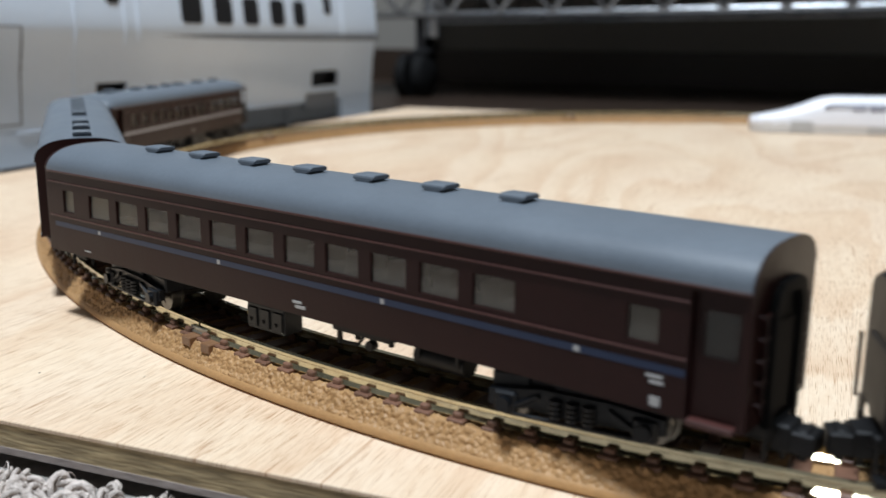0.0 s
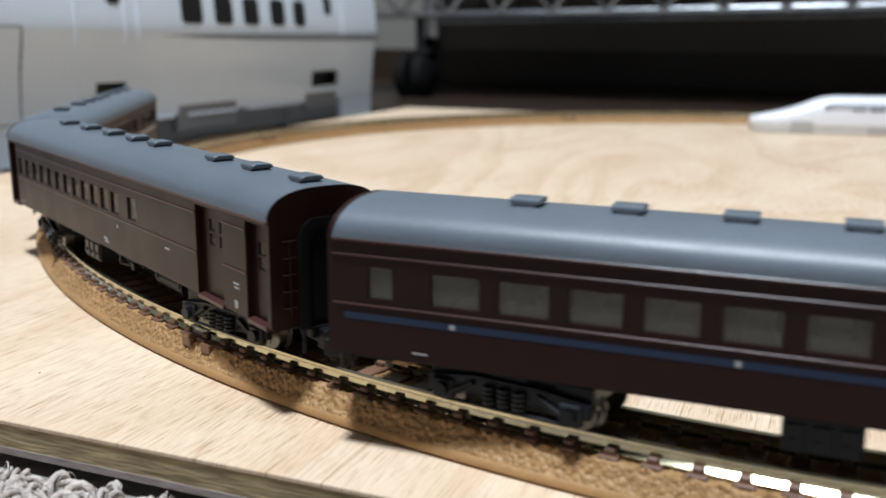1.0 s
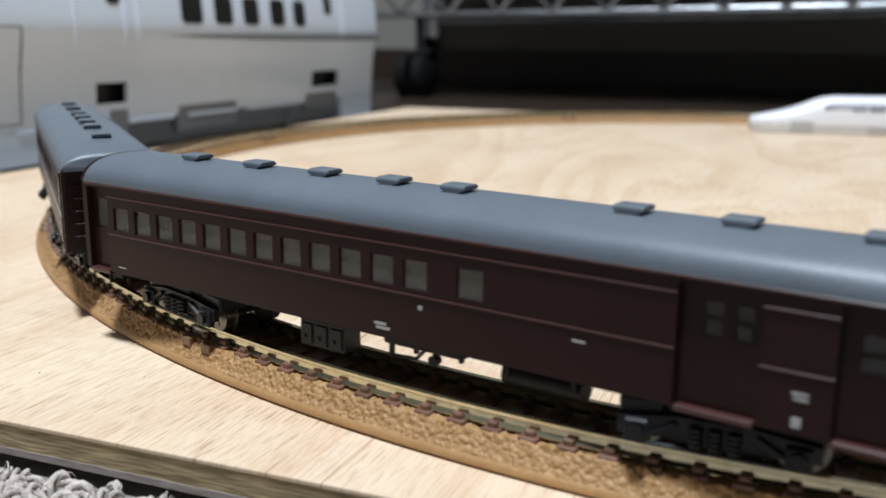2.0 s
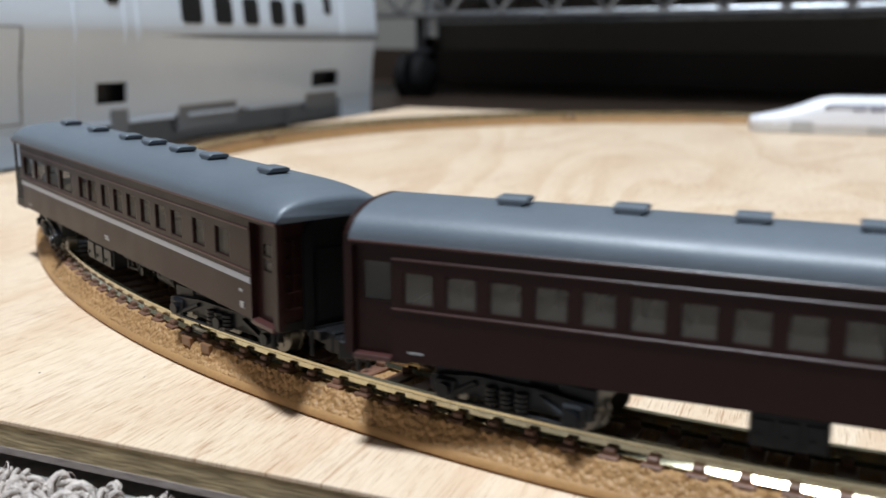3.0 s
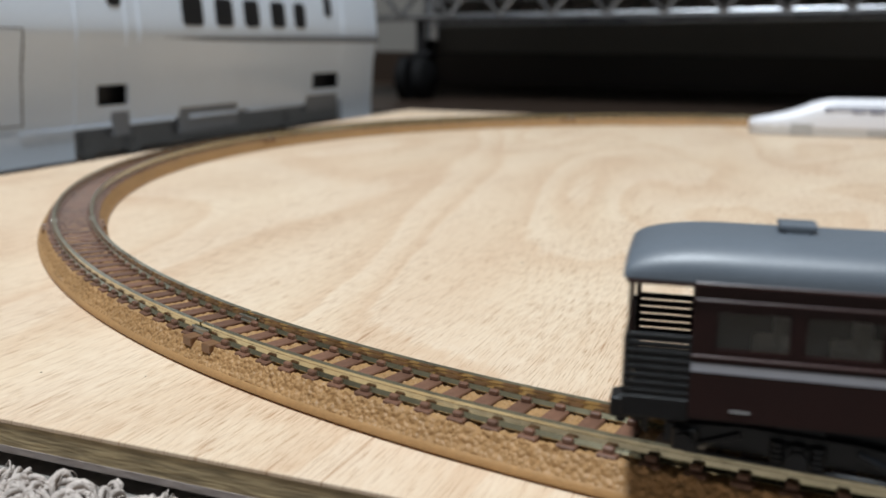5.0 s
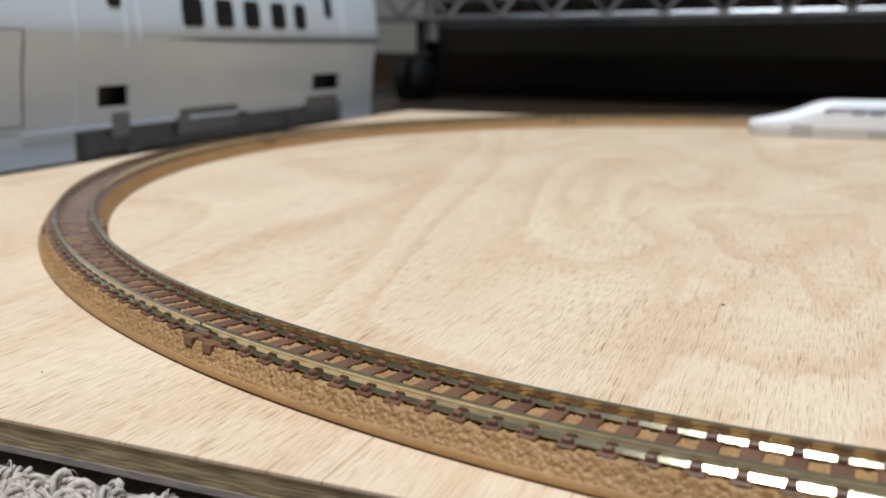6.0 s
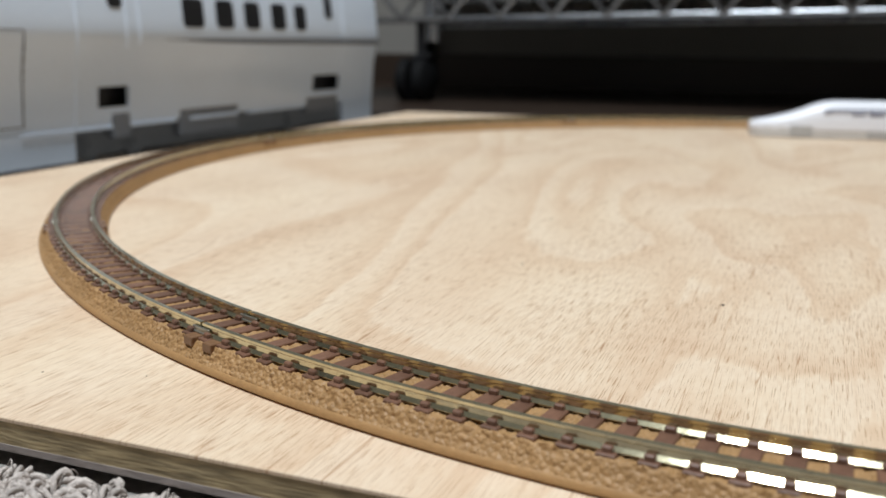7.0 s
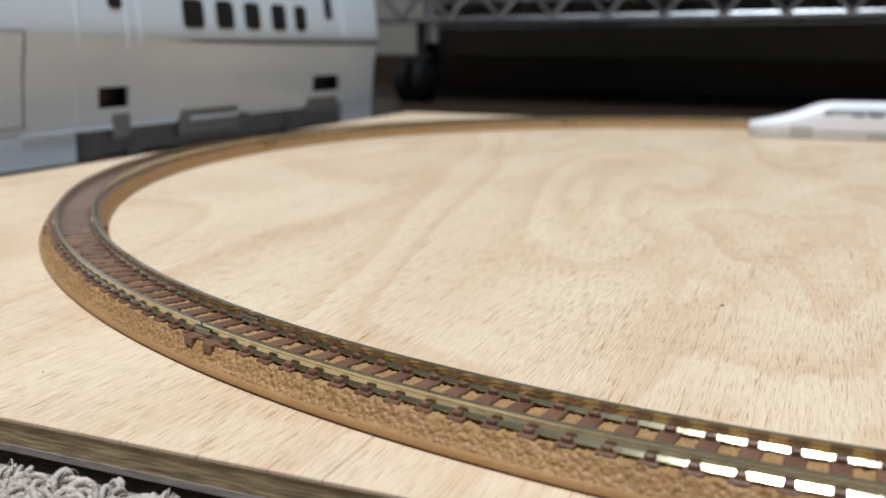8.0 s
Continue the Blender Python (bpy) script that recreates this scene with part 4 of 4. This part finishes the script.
    for x in (58, 92, 250, 340):
        for y in (2.6, depth_in - 8.6):
            b = bm_()
            rod(b, (x, y, 0.4), (x, y + 6, 0.4), 8.4, 24)
            rod(b, (x, y - 0.9, 0.4), (x, y, 0.4), 5.2, 18)
            rod(b, (x, y - 1.6, 0.4), (x, y - 0.9, 0.4), 1.8, 12)
            part("wheel", b, TOY_GREY, t, "grey plastic wheel", smooth=True, sharp=0.6)


# ---- the small white bullet train nose standing inside the circle ----


def small_bullet_train():
    t = thing("model_bullet_train", "white model bullet train car with a long nose on the board", "model train", mm(187.9, 589.0, 0, 0, 0, -12.0))
    b = bm_()
    rings = []
    for x, zt, w in ((0.0, 7.8, 3.5), (1.2, 9.6, 5.2), (6, 10.6, 7.4), (14, 12.2, 9.0), (22, 14.2, 9.9), (30, 17.0, 10.6), (36, 19.6, 10.9), (42, 21.4, 11.0), (48, 22.3, 11.0), (76, 22.5, 11.0), (81, 22.5, 11.0)):
        ring = []
        for i in range(21):
            a = math.pi * i / 20
            c, s = math.cos(a), math.sin(a)
            ring.append((x, math.copysign(abs(c) ** 0.6, c) * w, 5.2 + s ** 0.75 * (zt - 5.2)))
        rings.append(ring)
    loft(b, rings, closed=True)
    part("body", b, TRAIN_WHITE, t, "glossy white body shell", smooth=True, sharp=0.8)
    rings = []
    for x, w in ((0.4, 3.0), (2, 5.0), (8, 8.0), (20, 9.8), (40, 10.6), (80.5, 10.6)):
        rings.append([(x, -w, 0.6), (x, w, 0.6), (x, w, 6.0), (x, -w, 6.0)])
    part("skirt", loft(bm_(), rings, closed=True), TRAIN_SKIRT, t, "off white lower skirt")
    for x in (29.5, 73.0):
        b = bm_()
        box(b, x - 6.5, x + 6.5, -10.9, 10.9, 0.4, 7.6, 0.4)
        part("bogie_cover", b, TRAIN_COVER, t, "pale grey bogie cover")
        for y in (-5, 5):
            part("wheel", rod(bm_(), (x - 4, y, 2.8), (x - 4, y + 1, 2.8), 2.8, 14), WHEEL, t)
            part("wheel", rod(bm_(), (x + 4, y, 2.8), (x + 4, y + 1, 2.8), 2.8, 14), WHEEL, t)
    for s in (-1, 1):
        ys = sorted((s * 10.5, s * 11.08))
        b = bm_()
        box(b, 45, 81, ys[0], ys[1], 16.7, 17.6)
        box(b, 41.5, 45.5, ys[0], ys[1], 15.9, 17.1)
        part("navy_stripe", b, NAVY, t, "navy blue side stripe")
        for x, w in ((58.5, 1.6), (60.6, 1.2), (63.0, 1.6), (69, 3.5), (73, 2.5)):
            part("lettering_bar", box(bm_(), x - w / 2, x + w / 2, ys[0], ys[1], 14.2, 15.4), NAVY, t, "dark unreadable lettering")
    part("rear_gangway", box(bm_(), 81, 86.5, -10.3, 10.3, 1.0, 21.6, 0.6), TOY_BLACK, t, "black rear end and gangway")


# ---- chrome wire rack on casters ----


def wire_rack():
    t = thing("wire_rack", "chrome wire shelf rack on black casters", "rack", pose(-0.0300, 0.9927, FLOOR * MM, 0, -0.95, BOARD_TURN))
    z0, z1 = 84.0, 116.0
    xa, xb, depth = -120.0, 560.0, 345.0
    shelf = None
    for y in (0.0, depth):
        b = bm_()
        rod(b, (xa, y, z0), (xb, y, z0), 3.2, 10)
        rod(b, (xa, y, z1), (xb, y, z1), 3.2, 10)
        part("shelf_rail", b, CHROME, t, "chrome double shelf rail", smooth=True)
        n = int((xb - xa) / 26.5)
        for k in range(n):
            x = xa + k * 26.5
            p, q = ((x, y - 2.0, z0 + 1), (x + 26.5, y - 2.0, z1 - 1)) if k % 2 == 0 else ((x, y - 2.0, z1 - 1), (x + 26.5, y - 2.0, z0 + 1))
            part("zigzag_wire", rod(bm_(), p, q, 2.4, 8), CHROME, t)
    for k in range(24):
        x = xa + 10 + k * 28.5
        part("shelf_wire", rod(bm_(), (x, 0, z1 + 4), (x, depth, z1 + 4), 1.6, 6), CHROME, t)
    # unseen solid sheet, added to block lamp light from the space below
    part("shelf_liner", box(bm_(), xa, xb, 8, depth - 4, z1 + 6, z1 + 9), SHADE_SHEET, t, "unseen dark sheet added to shade the space below the shelf")
    for x, y in ((8, 28), (520, 28), (8, depth - 12), (520, depth - 12)):
        if y > 100 and x < 100:
            x = -120
        part("pole", rod(bm_(), (x, y, 62 if y < 100 else z0), (x, y, 900), 9.0, 20), CHROME, t, "chrome upright pole", smooth=True)
        if y > 100:
            part("rear_leg", rod(bm_(), (x, y, 9), (x, y, z0), 8, 16), RUBBER, t, "thin black rear leg")
            continue
        y = 8
        # a twin-wheel caster: two domed wheels under a hood on a thin stem
        for side in (-1, 1):
            b = bm_()
            rod(b, (x - 10 + side * 3, y + side * 2, 23), (x - 10 + side * 13, y + side * 2, 23), 23, 28, 23)
            rod(b, (x - 10 + side * 13, y + side * 2, 23), (x - 10 + side * 18, y + side * 2, 23), 23, 28, 15)
            part("caster_wheel", b, RUBBER, t, "black rubber caster wheel", smooth=True, sharp=0.6)
        b = bm_()
        box(b, x - 13, x - 7, y - 6, y + 6, 22, 49, 1)
        rod(b, (x - 4, y, 40), (x - 4, y, 84), 5, 12)
        box(b, x - 12, x + 8, y - 6, y + 6, 46, 50, 1)
        part("caster_fork", b, TOY_BLACK, t, "black caster fork and stem")


def crumbs():
    """Dark specks of dirt on the board."""
    for x, y, turn, size in ((60.6, 198.3, 20, 1.0), (20.1, 235.5, 70, 0.8), (34.8, 300.0, 10, 0.6), (-67.7, 152.6, 40, 0.3), (-49.6, 151.1, 110, 0.3)):
        b = bm_()
        loft(b, [[(-0.5 * size, -0.1, 0.0), (-0.5 * size, 0.1, 0.0), (-0.45 * size, 0.0, 0.12)], [(-0.1, -0.28 * size, 0.0), (0.0, 0.2 * size, 0.0), (0.05, 0.0, 0.35 * size)],
                 [(0.6 * size, -0.08, 0.0), (0.6 * size, 0.08, 0.0), (0.55 * size, 0.0, 0.1)]], closed=True)
        tagged(part("crumb", b, CRUMB, at=mm(x, y, 0, 0, 0, turn)), "tiny dark brown crumb on the board", "crumb", "crumbs on the board")


# ---- build ----
room()
plywood_board()
small_bullet_train()
big_toy()
wire_rack()
crumbs()
COACHES = [passenger_coach(), baggage_coach(), observation_coach()]
ENGINE = locomotive()
track()
carpet_pile()


def motions():
    # angle of the train round the circle, in degrees, by time: it runs a little unevenly
    times = [0.0, 0.5, 1.0, 1.4, 1.7, 2.8, 3.0, 3.2, 3.5, 4.0, 4.5, 4.7, 8.0]
    angles = [201.40, 209.30, 218.50, 225.84, 230.80, 244.72, 248.45, 252.75, 259.35, 269.20, 277.66, 280.70, 331.0]

    def theta(t):
        """Angle by time, smooth through the given ones."""
        k = max(0, min(len(times) - 2, int(np.searchsorted(times, t, side="right")) - 1))
        rate = [(b - a) / (d - c) for a, b, c, d in zip(angles, angles[1:], times, times[1:])]
        knot = [rate[0]] + [(a + b) / 2 for a, b in zip(rate, rate[1:])] + [rate[-1]]
        h = times[k + 1] - times[k]
        u = (t - times[k]) / h
        return ((2 * u ** 3 - 3 * u * u + 1) * angles[k] + (u ** 3 - 2 * u * u + u) * h * knot[k]
                + (3 * u * u - 2 * u ** 3) * angles[k + 1] + (u ** 3 - u * u) * h * knot[k + 1])

    def on_circle(a, r):
        a_r = math.radians(a)
        return mm(CX + r * math.cos(a_r), CY + r * math.sin(a_r), 0, 0, 0, a + 90)

    steps = [i * 0.1 for i in range(81)]
    for car, ahead in zip(COACHES, (29.62, -0.25, -29.97)):
        walk(car, [(t, on_circle(theta(t) + ahead, CHORD)) for t in steps])
    r = math.sqrt(RADIUS ** 2 - 31 ** 2)
    walk(ENGINE, [(t, on_circle(theta(t) + 56.4, r)) for t in steps])
    for w, (x, y, z) in ROLLING:
        rows = []
        for i in range(241):
            t = i / 30
            turn = (theta(t) - theta(0)) * RADIUS / 2.72
            rows.append((t, mm(x, y, z, 0, turn % 360, 0)))
        walk(w, rows)


motions()
